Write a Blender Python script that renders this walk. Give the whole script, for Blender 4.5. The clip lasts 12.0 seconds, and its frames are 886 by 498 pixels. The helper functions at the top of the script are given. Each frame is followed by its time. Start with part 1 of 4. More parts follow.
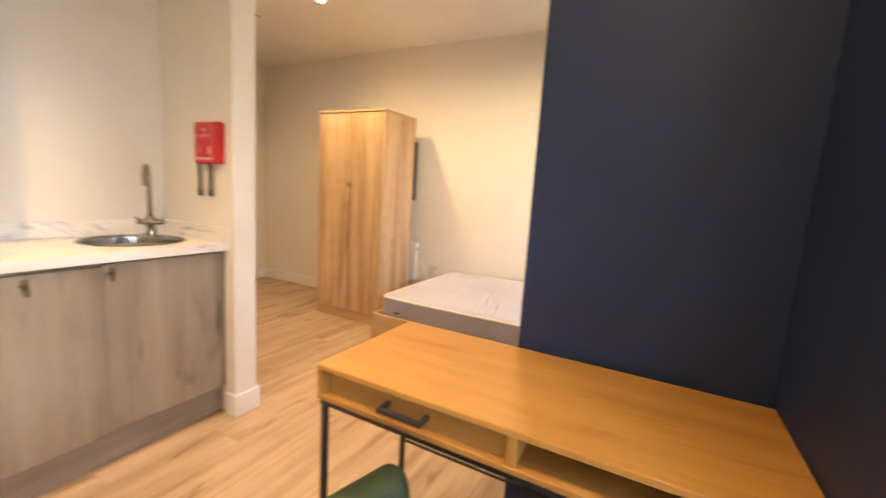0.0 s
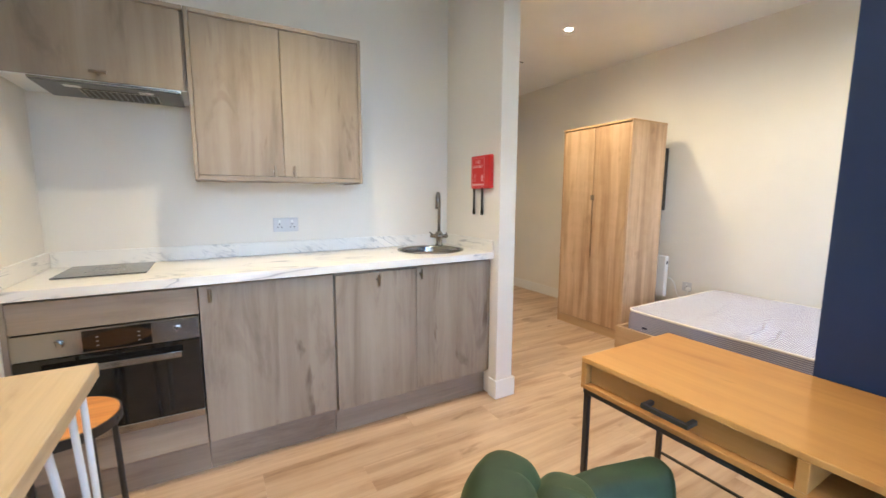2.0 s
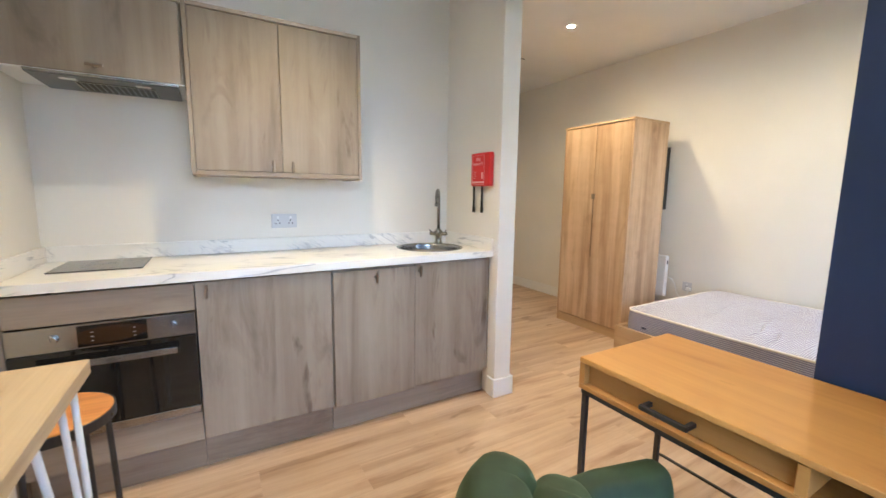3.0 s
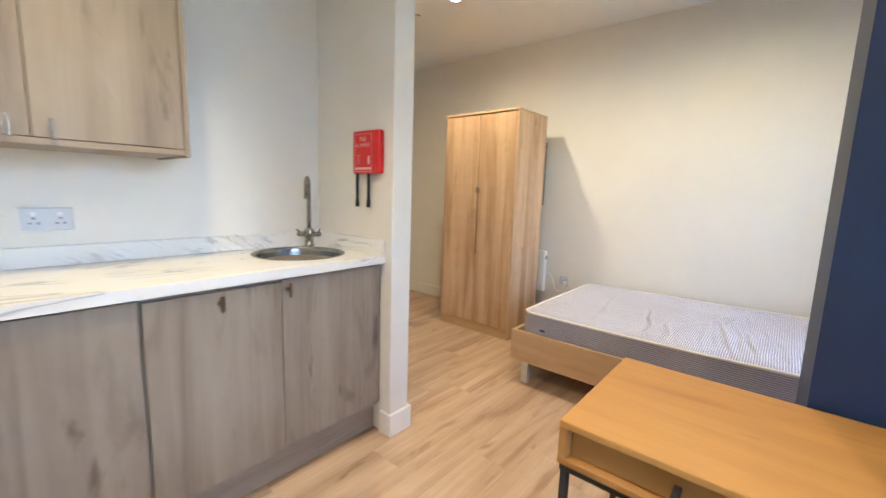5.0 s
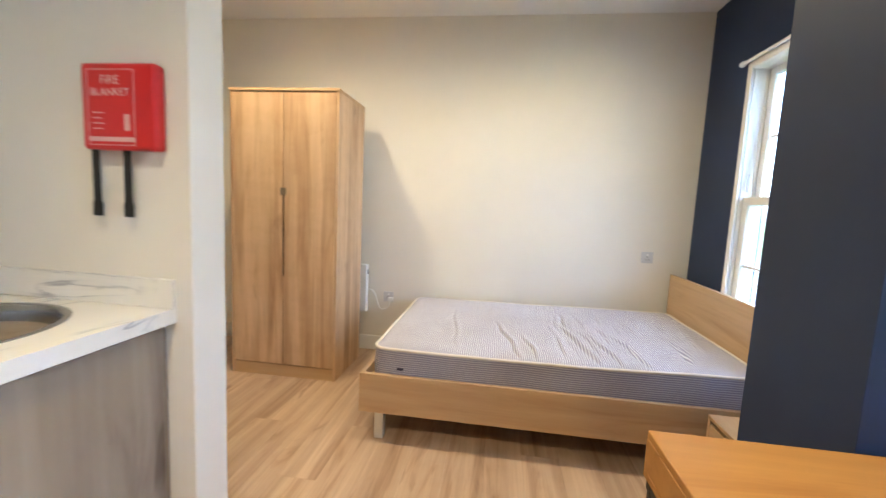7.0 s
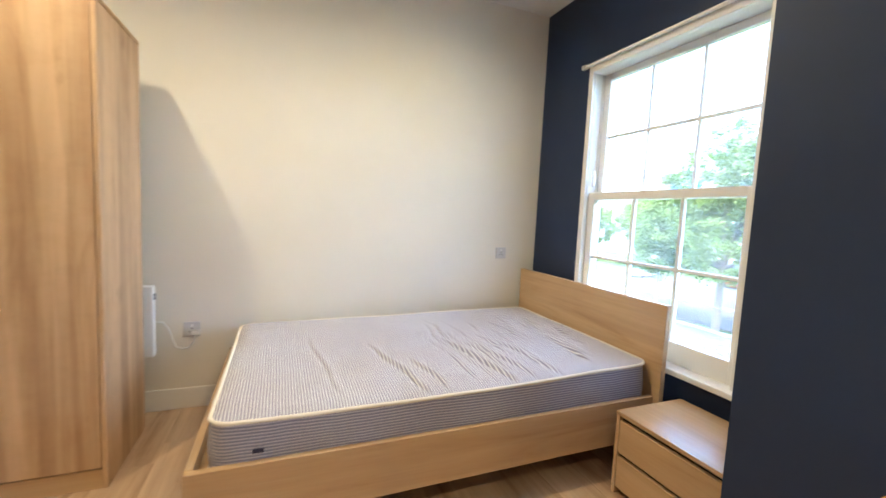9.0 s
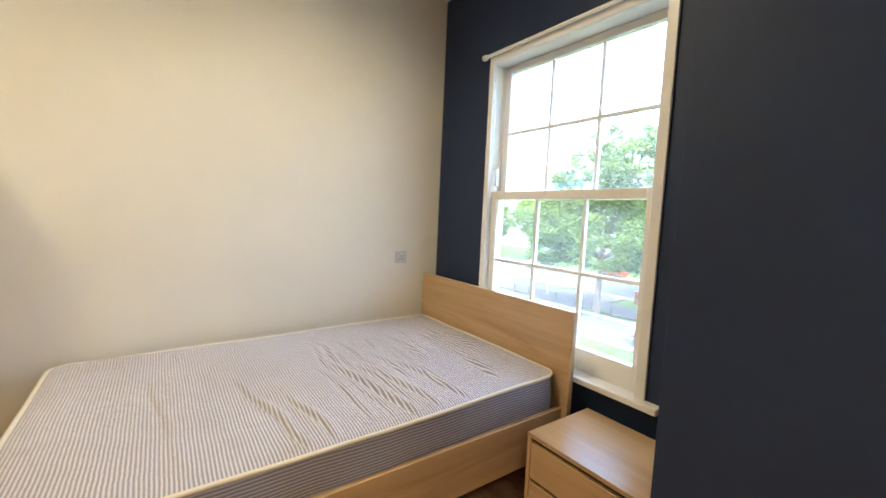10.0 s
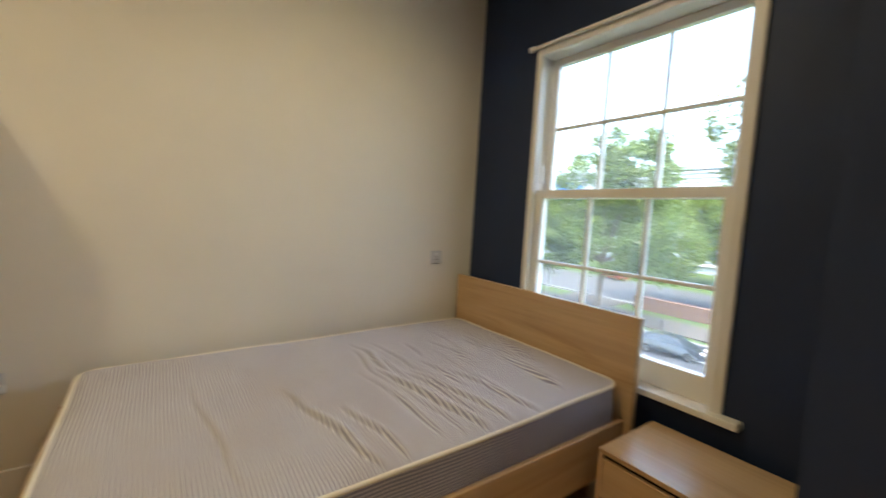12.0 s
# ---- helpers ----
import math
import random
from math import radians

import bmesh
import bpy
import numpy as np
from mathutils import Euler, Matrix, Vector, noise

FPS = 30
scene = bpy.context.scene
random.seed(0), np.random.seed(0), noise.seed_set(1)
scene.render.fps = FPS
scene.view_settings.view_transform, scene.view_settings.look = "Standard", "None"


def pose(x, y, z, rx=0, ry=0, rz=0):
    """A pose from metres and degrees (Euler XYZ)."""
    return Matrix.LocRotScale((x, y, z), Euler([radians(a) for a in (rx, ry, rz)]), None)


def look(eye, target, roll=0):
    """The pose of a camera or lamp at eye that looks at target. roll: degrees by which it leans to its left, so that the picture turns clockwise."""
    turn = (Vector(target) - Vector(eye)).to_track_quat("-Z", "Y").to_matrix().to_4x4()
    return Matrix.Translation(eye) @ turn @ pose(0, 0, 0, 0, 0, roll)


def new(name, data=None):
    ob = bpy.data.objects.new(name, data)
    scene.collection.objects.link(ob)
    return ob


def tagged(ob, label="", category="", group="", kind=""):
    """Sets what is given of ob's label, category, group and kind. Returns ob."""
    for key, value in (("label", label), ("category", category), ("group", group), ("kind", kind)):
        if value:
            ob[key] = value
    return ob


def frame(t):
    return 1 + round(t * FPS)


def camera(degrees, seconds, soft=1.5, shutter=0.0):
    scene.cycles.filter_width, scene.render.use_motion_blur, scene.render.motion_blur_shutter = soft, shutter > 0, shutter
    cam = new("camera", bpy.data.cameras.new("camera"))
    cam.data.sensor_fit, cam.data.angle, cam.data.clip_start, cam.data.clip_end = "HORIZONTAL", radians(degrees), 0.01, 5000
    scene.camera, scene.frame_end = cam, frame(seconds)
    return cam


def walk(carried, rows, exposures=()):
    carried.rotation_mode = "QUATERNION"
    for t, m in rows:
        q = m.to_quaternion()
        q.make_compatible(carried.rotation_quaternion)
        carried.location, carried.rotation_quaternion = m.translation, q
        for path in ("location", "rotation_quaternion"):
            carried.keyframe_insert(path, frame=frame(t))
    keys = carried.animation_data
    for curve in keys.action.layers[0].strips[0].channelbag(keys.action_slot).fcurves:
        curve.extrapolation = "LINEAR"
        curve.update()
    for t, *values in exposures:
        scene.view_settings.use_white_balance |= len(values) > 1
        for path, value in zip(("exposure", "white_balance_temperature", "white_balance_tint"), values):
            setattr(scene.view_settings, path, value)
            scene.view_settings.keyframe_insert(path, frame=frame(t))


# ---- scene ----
UNIT = 0.956  # metres to one unit of the plan
EXPO, SKY, DAY, STREET_DAY = 4.78, 0.14, 0.4, 4.4
cam = camera(95.6, 12.0, shutter=0.5)
PATH = [
    (0, (0.431, 0.655, 1.289), (-0.491, 2.407, 1.007), 3.6),
    (0.5, (0.464, 0.555, 1.297), (-0.847, 2.043, 1.04), 2.2),
    (1, (0.493, 0.493, 1.312), (-1.037, 1.756, 1.053), 0.7),
    (1.5, (0.503, 0.46, 1.304), (-1.144, 1.565, 1.051), 0.2),
    (2, (0.501, 0.427, 1.306), (-1.219, 1.415, 1.047), 0.2),
    (2.5, (0.497, 0.421, 1.299), (-1.248, 1.36, 1.031), 0.3),
    (3, (0.492, 0.442, 1.305), (-1.227, 1.427, 1.034), 0.7),
    (5, (-0.033, 0.636, 1.284), (-1.311, 2.148, 0.998), 1.9),
    (5.5, (-0.186, 0.757, 1.262), (-1.257, 2.428, 1.015), 2.5),
    (6, (-0.357, 0.841, 1.267), (-1.195, 2.643, 1.039), 2.6),
    (6.5, (-0.587, 0.884, 1.282), (-1.131, 2.796, 1.06), 2.8),
    (7, (-0.715, 1.036, 1.257), (-0.977, 3.007, 1.041), 2.7),
    (9, (-1.116, 1.631, 1.203), (-0.372, 3.479, 1.031), 2.7),
    (9.5, (-0.988, 1.773, 1.22), (-0.022, 3.516, 1.057), 2.7),
    (10, (-0.939, 1.876, 1.237), (0.218, 3.498, 1.065), 2.6),
    (10.5, (-1.002, 1.974, 1.231), (0.321, 3.464, 1.063), 2.5),
    (11, (-1.065, 2.027, 1.245), (0.369, 3.408, 1.061), 2.4),
    (11.5, (-1.086, 2.066, 1.237), (0.354, 3.442, 1.052), 2.6),
    (12, (-1.083, 2.125, 1.208), (0.082, 3.742, 1.042), 3.3),
]
walk(cam, [(t, look(Vector(eye) * UNIT, Vector(target) * UNIT, roll)) for t, eye, target, roll in PATH], [
    (0.0, EXPO + 0.15, 6900, 17), (0.5, EXPO + 0.12, 5900, 8), (1.0, EXPO + 0.12, 5350, 7), (2.5, EXPO + 0.05, 5050, 7), (5.0, EXPO, 5050, 6), (7.0, EXPO, 5150, 6), (9.0, EXPO - 0.06, 5150, 5),
    (9.5, EXPO - 0.14, 5250, 4), (10.5, EXPO - 0.5, 5800, 3), (12.0, EXPO - 1.1, 5950, 2),
])

# ---- world, lights ----
world = bpy.data.worlds.new("world")
scene.world = world
world.use_nodes = True
wn = world.node_tree
sky = wn.nodes.new("ShaderNodeTexSky")
sky.sky_type, sky.sun_disc = "NISHITA", False
sky.sun_elevation, sky.sun_rotation = radians(62), radians(210)
sky.air_density, sky.dust_density, sky.ozone_density = 1.0, 4.0, 1.0
haze = wn.nodes.new("ShaderNodeHueSaturation")
haze.inputs["Saturation"].default_value = 0.9
wn.links.new(sky.outputs[0], haze.inputs["Color"])
wn.links.new(haze.outputs[0], wn.nodes["Background"].inputs[0])
wn.nodes["Background"].inputs[1].default_value = SKY

sun = new("sun", bpy.data.lights.new("sun", "SUN"))
sun.data.energy, sun.data.angle, sun.data.color = 0.4, radians(20), (1, 0.95, 0.88)
sun.matrix_world = look((0, 0, 30), (8, 14, 0))

CEIL, FLOOR = 2.735, -0.02
WARM = (1.0, 0.69, 0.32)


def spot(x, y, power, spread):
    lamp = new("downlight_beam", bpy.data.lights.new("downlight_beam", "SPOT"))
    lamp.data.energy, lamp.data.color, lamp.data.shadow_soft_size = power, WARM, 0.03
    lamp.data.spot_size, lamp.data.spot_blend = radians(spread), 0.9
    lamp.location = Vector((x, y, CEIL - 0.02)) * UNIT


# third and last are unseen, added to light the bed wall and desk
DOWNLIGHTS = [(-2.14, 3.18, 3.0, 160), (-1.225, 3.22, 0.4, 160), (-0.335, 3.25, 2.2, 165), (-1.04, 0.80, 4.8, 113), (0.35, 0.85, 1.5, 140)]
for lx, ly, power, spread in DOWNLIGHTS:
    spot(lx, ly, power, spread)

# daylight of the window behind the walker: the open sky over the street, and the broad sky close above
def daylight(name, power, wide, high, eye, target):
    lamp = new(name, bpy.data.lights.new(name, "AREA"))
    lamp.data.energy, lamp.data.color = power, (0.84, 0.93, 1.0)
    lamp.data.shape, lamp.data.size, lamp.data.size_y = "RECTANGLE", wide, high
    lamp.matrix_world = look(Vector(eye) * UNIT, Vector(target) * UNIT)


daylight("window_daylight", DAY, 1.0, 1.6, (1.62, 0.74, 2.0), (-0.2, 0.72, 0.0))
daylight("street_daylight", STREET_DAY, 0.9, 0.9, (8.0, 0.54, 3.05), (0.85, 0.78, 1.35))


# ---- materials ----
def mat(name, colour=(0.8, 0.8, 0.8), rough=0.5, metal=0.0, **more):
    m = bpy.data.materials.new(name)
    m.use_nodes = True
    b = m.node_tree.nodes["Principled BSDF"]
    b.inputs["Base Color"].default_value = (*colour, 1)
    b.inputs["Roughness"].default_value = rough
    b.inputs["Metallic"].default_value = metal
    for key, value in more.items():
        b.inputs[key.replace("_", " ")].default_value = value
    return m


def node(m, kind, **inputs):
    n = m.node_tree.nodes.new(kind)
    for key, value in inputs.items():
        n.inputs[key.replace("_", " ")].default_value = value
    return n


def link(m, a, b):
    m.node_tree.links.new(a, b)


def bsdf(m):
    return m.node_tree.nodes["Principled BSDF"]


def ramp(m, fac, stops):
    r = node(m, "ShaderNodeValToRGB")
    while len(r.color_ramp.elements) < len(stops):
        r.color_ramp.elements.new(0.5)
    for e, (at, c) in zip(r.color_ramp.elements, stops):
        e.position, e.color = at, (*c, 1)
    link(m, fac, r.inputs[0])
    return r.outputs[0]


def coords(m, scale=(1, 1, 1), spread=0.0):
    """Object coordinates, stretched, and shifted at random from object to object."""
    tc = node(m, "ShaderNodeTexCoord")
    mp = node(m, "ShaderNodeMapping")
    mp.inputs["Scale"].default_value = scale
    link(m, tc.outputs["Object"], mp.inputs["Vector"])
    if spread:
        info = node(m, "ShaderNodeObjectInfo")
        k = node(m, "ShaderNodeVectorMath")
        k.operation = "SCALE"
        k.inputs[0].default_value = (spread, spread * 0.7, spread * 1.3)
        link(m, info.outputs["Random"], k.inputs["Scale"])
        link(m, k.outputs[0], mp.inputs["Location"])
    return mp.outputs[0]


def bump(m, height, strength=0.2, distance=0.002):
    b = node(m, "ShaderNodeBump", Strength=strength, Distance=distance)
    link(m, height, b.inputs["Height"])
    link(m, b.outputs[0], bsdf(m).inputs["Normal"])


def mix(m, fac, a, b, how="MIX"):
    x = node(m, "ShaderNodeMix")
    x.data_type, x.blend_type = "RGBA", how
    for sock, v in ((x.inputs[0], fac), (x.inputs[6], a), (x.inputs[7], b)):
        if isinstance(v, (float, int)):
            sock.default_value = v
        elif isinstance(v, tuple):
            sock.default_value = (*v, 1)
        else:
            link(m, v, sock)
    return x.outputs[2]


def noise_tex(m, vec, scale, detail=4.0, rough=0.55, distort=0.0):
    n = node(m, "ShaderNodeTexNoise", Scale=scale, Detail=detail, Roughness=rough, Distortion=distort)
    link(m, vec, n.inputs["Vector"])
    return n.outputs["Fac"]


def paint(name, colour, rough=0.6, blotch=0.05):
    m = mat(name, colour, rough)
    v = coords(m)
    dark = tuple(c * (1 - blotch) for c in colour)
    c = ramp(m, noise_tex(m, v, 1.7, 5), [(0.35, dark), (0.65, colour)])
    link(m, c, bsdf(m).inputs["Base Color"])
    bump(m, noise_tex(m, v, 260, 3), 0.12, 0.001)
    return m


def wood(name, light, mid, dark, along="z", rough=0.45, spread=7.0, knots=0.0, fine=1.0, streak=1.0, figure=0.12, chatter=0.0):
    """Sawn timber: boards of slightly different tone, flame figure, streaks and fine pores, drawn out along one axis."""
    m = mat(name, mid, rough)

    def drawn(k):
        return coords(m, {"x": (k, 1, 1), "y": (1, k, 1), "z": (1, 1, k)}[along], spread)

    v2 = drawn(0.025)
    boards = noise_tex(m, drawn(0.02), 9.0, 2, 0.5)
    flame = noise_tex(m, drawn(figure), 9.0, 5, 0.62, 0.7)
    c = ramp(m, flame, [(0.3, dark), (0.45, mid), (0.68, light)])
    c = mix(m, 0.5, c, ramp(m, boards, [(0.32, (0.62, 0.58, 0.54)), (0.62, (1, 1, 1))]), "MULTIPLY")
    lines = noise_tex(m, v2, 70.0 * fine, 5, 0.7)
    c = mix(m, 0.45 * streak, c, ramp(m, lines, [(0.35, (0.5, 0.47, 0.45)), (0.6, (1, 1, 1))]), "MULTIPLY")
    if knots:
        k = noise_tex(m, drawn(0.3), 5.0, 4, 0.55, 1.0)
        c = mix(m, knots, c, ramp(m, k, [(0.30, (0.36, 0.28, 0.22)), (0.38, (1, 1, 1))]), "MULTIPLY")
    if chatter:
        # short cross-grain saw marks inside broad bands
        saw = noise_tex(m, coords(m, {"x": (1.6, 1, 1), "y": (1, 1.6, 1), "z": (1, 1, 1.6)}[along], spread), 9.0, 4, 0.6)
        band = noise_tex(m, drawn(0.05), 14.0, 3, 0.55, 0.3)
        c = mix(m, chatter, c, ramp(m, band, [(0.38, (0.70, 0.62, 0.54)), (0.56, (1.08, 1.06, 1.03))]), "MULTIPLY")
        c = mix(m, chatter * 0.4, c, ramp(m, saw, [(0.36, (0.80, 0.75, 0.70)), (0.56, (1, 1, 1))]), "MULTIPLY")
    link(m, c, bsdf(m).inputs["Base Color"])
    bump(m, lines, 0.15, 0.0008)
    return m


M_WALL = paint("warm_white_emulsion", (0.78, 0.735, 0.65), 0.7)
M_CEIL = paint("white_ceiling_emulsion", (0.80, 0.78, 0.74), 0.8)
M_BLUE = paint("navy_emulsion", (0.0165, 0.031, 0.085), 0.55, 0.12)
bsdf(M_BLUE).inputs["Specular IOR Level"].default_value = 0.4
M_GLOSS = paint("white_gloss_paint", (0.82, 0.80, 0.76), 0.35, 0.03)
M_OAK = wood("light_oak_veneer", (0.68, 0.485, 0.30), (0.63, 0.435, 0.255), (0.50, 0.325, 0.18), "z", 0.45, knots=0.35, fine=1.3, streak=0.2, figure=0.13, chatter=0.7)
M_OAKX = wood("light_oak_veneer_lengthwise", (0.62, 0.43, 0.235), (0.56, 0.37, 0.19), (0.46, 0.285, 0.13), "x", 0.42, streak=0.3)
M_OAKY = wood("light_oak_veneer_crosswise", (0.62, 0.44, 0.25), (0.57, 0.385, 0.205), (0.47, 0.30, 0.145), "y", 0.3, streak=0.3)
M_KIT = wood("grey_oak_laminate", (0.345, 0.285, 0.214), (0.31, 0.253, 0.188), (0.235, 0.186, 0.136), "z", 0.5, knots=0.7, streak=0.22, figure=0.2, chatter=0.22)
bsdf(M_KIT).inputs["Specular IOR Level"].default_value = 0.3
M_KITY = wood("grey_oak_laminate_crosswise", (0.38, 0.305, 0.225), (0.34, 0.27, 0.196), (0.26, 0.2, 0.14), "y", 0.5, knots=0.3, streak=0.4, figure=0.14)
M_DESK = wood("amber_oak", (0.50, 0.255, 0.062), (0.445, 0.215, 0.05), (0.36, 0.16, 0.035), "x", 0.5, knots=0.75, streak=0.2, figure=0.16)
bsdf(M_DESK).inputs["Specular IOR Level"].default_value = 0.3
M_TABLE = wood("pale_oak_top", (0.56, 0.43, 0.26), (0.49, 0.365, 0.21), (0.36, 0.25, 0.13), "x", 0.45, knots=0.4, streak=0.4, figure=0.2)
M_STOOL = wood("orange_beech", (0.72, 0.33, 0.08), (0.64, 0.27, 0.06), (0.52, 0.19, 0.04), "y", 0.4)
M_FLOOR = wood("oak_plank_floor", (0.62, 0.455, 0.31), (0.545, 0.385, 0.25), (0.36, 0.225, 0.135), "y", 0.36, spread=23.0, knots=0.55, fine=0.55, streak=0.55, figure=0.13, chatter=0.3)
M_BLACK = mat("black_powder_coat", (0.022, 0.018, 0.016), 0.5)
M_STEEL = mat("brushed_steel", (0.38, 0.37, 0.35), 0.22, 1.0)
M_SINK = mat("satin_sink_steel", (0.32, 0.31, 0.295), 0.26, 1.0)
M_TAP = mat("dull_brushed_steel", (0.31, 0.29, 0.26), 0.27, 1.0)
M_KNOB = mat("satin_silver_knob", (0.62, 0.6, 0.56), 0.45, 0.5)
M_NICKEL = mat("satin_nickel", (0.27, 0.215, 0.155), 0.3, 1.0)
M_BLKGLASS = mat("black_oven_glass", (0.012, 0.011, 0.01), 0.06)
M_WHITE = mat("white_plastic", (0.78, 0.77, 0.74), 0.35)
M_GREYPL = mat("grey_plastic", (0.32, 0.31, 0.3), 0.4)
M_RED = mat("red_plastic", (0.55, 0.012, 0.012), 0.35)
M_WEB = mat("black_webbing", (0.012, 0.012, 0.012), 0.8)
M_PRINT = mat("white_print", (0.8, 0.72, 0.7), 0.5)
M_WORN = mat("faded_white_print", (0.72, 0.44, 0.42), 0.5)
# near-black for the shade in furniture gaps, and for the floor's dark joints
M_GAPSHADE = mat("dark_gap_shade", (0.03, 0.022, 0.015), 0.8)


# ---- building helpers ----
ORIGIN = {}


def thing(name, at, label, category, group="", kind=""):
    ob = new(name)
    ob.location = Vector(at) * UNIT
    ob.empty_display_size = 0.1
    ORIGIN[ob.name] = Vector(at)
    return tagged(ob, label, category, group, kind)


def part(name, bm, material, parent=None, label="", smooth=False):
    """Links a bmesh, given in world coordinates, as one mesh under its parent."""
    me = bpy.data.meshes.new(name)
    for v in bm.verts:  # whatever stands reaches down to the floor
        if abs(v.co.z) < 0.009:
            v.co.z += FLOOR
    if parent is not None:
        bmesh.ops.translate(bm, verts=bm.verts, vec=-ORIGIN[parent.name])
    bmesh.ops.scale(bm, verts=bm.verts, vec=(UNIT, UNIT, UNIT))
    bmesh.ops.recalc_face_normals(bm, faces=bm.faces)
    if smooth:
        for f in bm.faces:
            f.smooth = True
    bm.to_mesh(me)
    bm.free()
    me.materials.append(material)
    ob = new(name, me)
    if parent is not None:
        ob.parent = parent
    ORIGIN[ob.name] = ORIGIN[parent.name] if parent is not None else Vector((0, 0, 0))
    if label:
        ob["label"] = label
    return ob


def structure(name, bm, material, label, category):
    return tagged(part(name, bm, material), label, category, kind="structure")


def add_box(bm, lo, hi, bev=0.0, seg=1, turn=None):
    m = Matrix.LocRotScale([(a + b) / 2 for a, b in zip(lo, hi)], turn, [abs(b - a) for a, b in zip(lo, hi)])
    made = bmesh.ops.create_cube(bm, size=1, matrix=m)["verts"]
    if bev:
        edges = list({e for v in made for e in v.link_edges})
        bmesh.ops.bevel(bm, geom=edges, offset=bev, segments=seg, affect="EDGES", profile=0.5)
    return bm


def box(lo, hi, bev=0.0015, seg=1, turn=None):
    return add_box(bmesh.new(), lo, hi, bev, seg, turn)


def add_tube(bm, a, b, r, r2=None, n=16):
    a, b = Vector(a), Vector(b)
    m = Matrix.Translation((a + b) / 2) @ (b - a).to_track_quat("Z", "Y").to_matrix().to_4x4()
    bmesh.ops.create_cone(bm, cap_ends=True, segments=n, radius1=r, radius2=r if r2 is None else r2, depth=(b - a).length, matrix=m)
    return bm


def tube(a, b, r, r2=None, n=16):
    return add_tube(bmesh.new(), a, b, r, r2, n)


def pipe(points, r, n=10, closed=False, up=(0, 0, 1)):
    """A round bar swept along points."""
    bm = bmesh.new()
    pts = [Vector(p) for p in points]
    rings = []
    up = Vector(up)
    for i, p in enumerate(pts):
        a = pts[i - 1] if (i or closed) else p
        b = pts[(i + 1) % len(pts)] if (i + 1 < len(pts) or closed) else p
        d = (b - a).normalized()
        side = d.cross(up)
        side = side.normalized() if side.length > 1e-4 else Vector((1, 0, 0))
        top = side.cross(d).normalized()
        rings.append([bm.verts.new(p + r * (math.cos(k * math.tau / n) * side + math.sin(k * math.tau / n) * top)) for k in range(n)])
    for i in range(len(rings) - (0 if closed else 1)):
        A, B = rings[i], rings[(i + 1) % len(rings)]
        for k in range(n):
            bm.faces.new((A[k], A[(k + 1) % n], B[(k + 1) % n], B[k]))
    if not closed:
        bm.faces.new(rings[0])
        bm.faces.new(rings[-1])
    return bm


def lathe(centre, profile, n=32):
    """A turned body round the upright axis through centre; profile: (radius, height) pairs."""
    bm = bmesh.new()
    cx, cy, cz = centre
    rings = []
    for r, h in profile:
        if r < 1e-5:
            rings.append([bm.verts.new((cx, cy, cz + h))])
        else:
            rings.append([bm.verts.new((cx + r * math.cos(k * math.tau / n), cy + r * math.sin(k * math.tau / n), cz + h)) for k in range(n)])
    for A, B in zip(rings, rings[1:]):
        for k in range(n):
            j = (k + 1) % n
            if len(A) == 1 and len(B) > 1:
                bm.faces.new((A[0], B[k], B[j]))
            elif len(B) == 1 and len(A) > 1:
                bm.faces.new((A[k], A[j], B[0]))
            elif len(A) > 1:
                bm.faces.new((A[k], A[j], B[j], B[k]))
    return bm


def slab_with_holes(axis, a0, a1, u0, u1, z0, z1, holes):
    """A wall of thickness a0..a1 on the x or y axis, u0..u1 long, with rectangular openings (u0, u1, z0, z1) through it."""
    us = sorted({u0, u1, *(h[0] for h in holes), *(h[1] for h in holes)})
    zs = sorted({z0, z1, *(h[2] for h in holes), *(h[3] for h in holes)})
    bm = bmesh.new()
    for ua, ub in zip(us, us[1:]):
        for za, zb in zip(zs, zs[1:]):
            uc, zc = (ua + ub) / 2, (za + zb) / 2
            if any(h[0] < uc < h[1] and h[2] < zc < h[3] for h in holes):
                continue
            lo, hi = ((a0, ua, za), (a1, ub, zb)) if axis == "x" else ((ua, a0, za), (ub, a1, zb))
            add_box(bm, lo, hi)
    bmesh.ops.remove_doubles(bm, verts=bm.verts, dist=1e-5)
    bm.verts.index_update()
    seen = {}
    for f in bm.faces:
        seen.setdefault(tuple(sorted(v.index for v in f.verts)), []).append(f)
    bmesh.ops.delete(bm, geom=[f for fs in seen.values() if len(fs) > 1 for f in fs], context="FACES_ONLY")
    return bm


# ---- structure ----
XE, YN, XK, YK, XF, YS = 0.76, 4.335, -2.15, 1.985, -4.24, -0.35
WIN = (2.735, 3.815, 0.475, 2.185)
WIN2 = (0.25, 1.3, 0.475, 2.2)
structure("ceiling", box((XF - 0.1, YS - 0.1, CEIL), (XE + 0.16, YN + 0.1, CEIL + 0.15), 0), M_CEIL, "smooth white painted ceiling with recessed downlights", "ceiling")
structure("wall_east", slab_with_holes("x", XE, XE + 0.165, YS - 0.1, YN + 0.12, 0, CEIL, [WIN, WIN2]), M_BLUE, "navy blue painted wall with a sash window", "wall")
structure("wall_chimney_breast", box((0.063, 1.95, 0), (XE - 0.001, 2.335, CEIL), 0.0008), M_BLUE, "navy blue painted projecting wall beside the desk", "wall")
structure("wall_north", box((XF - 0.1, YN, 0), (XE - 0.001, YN + 0.12, CEIL), 0), M_WALL, "warm white painted wall behind the bed", "wall")
structure("wall_far_west", box((XF - 0.12, YK, 0), (XF, YN - 0.001, CEIL), 0), M_WALL, "warm white painted end wall", "wall")
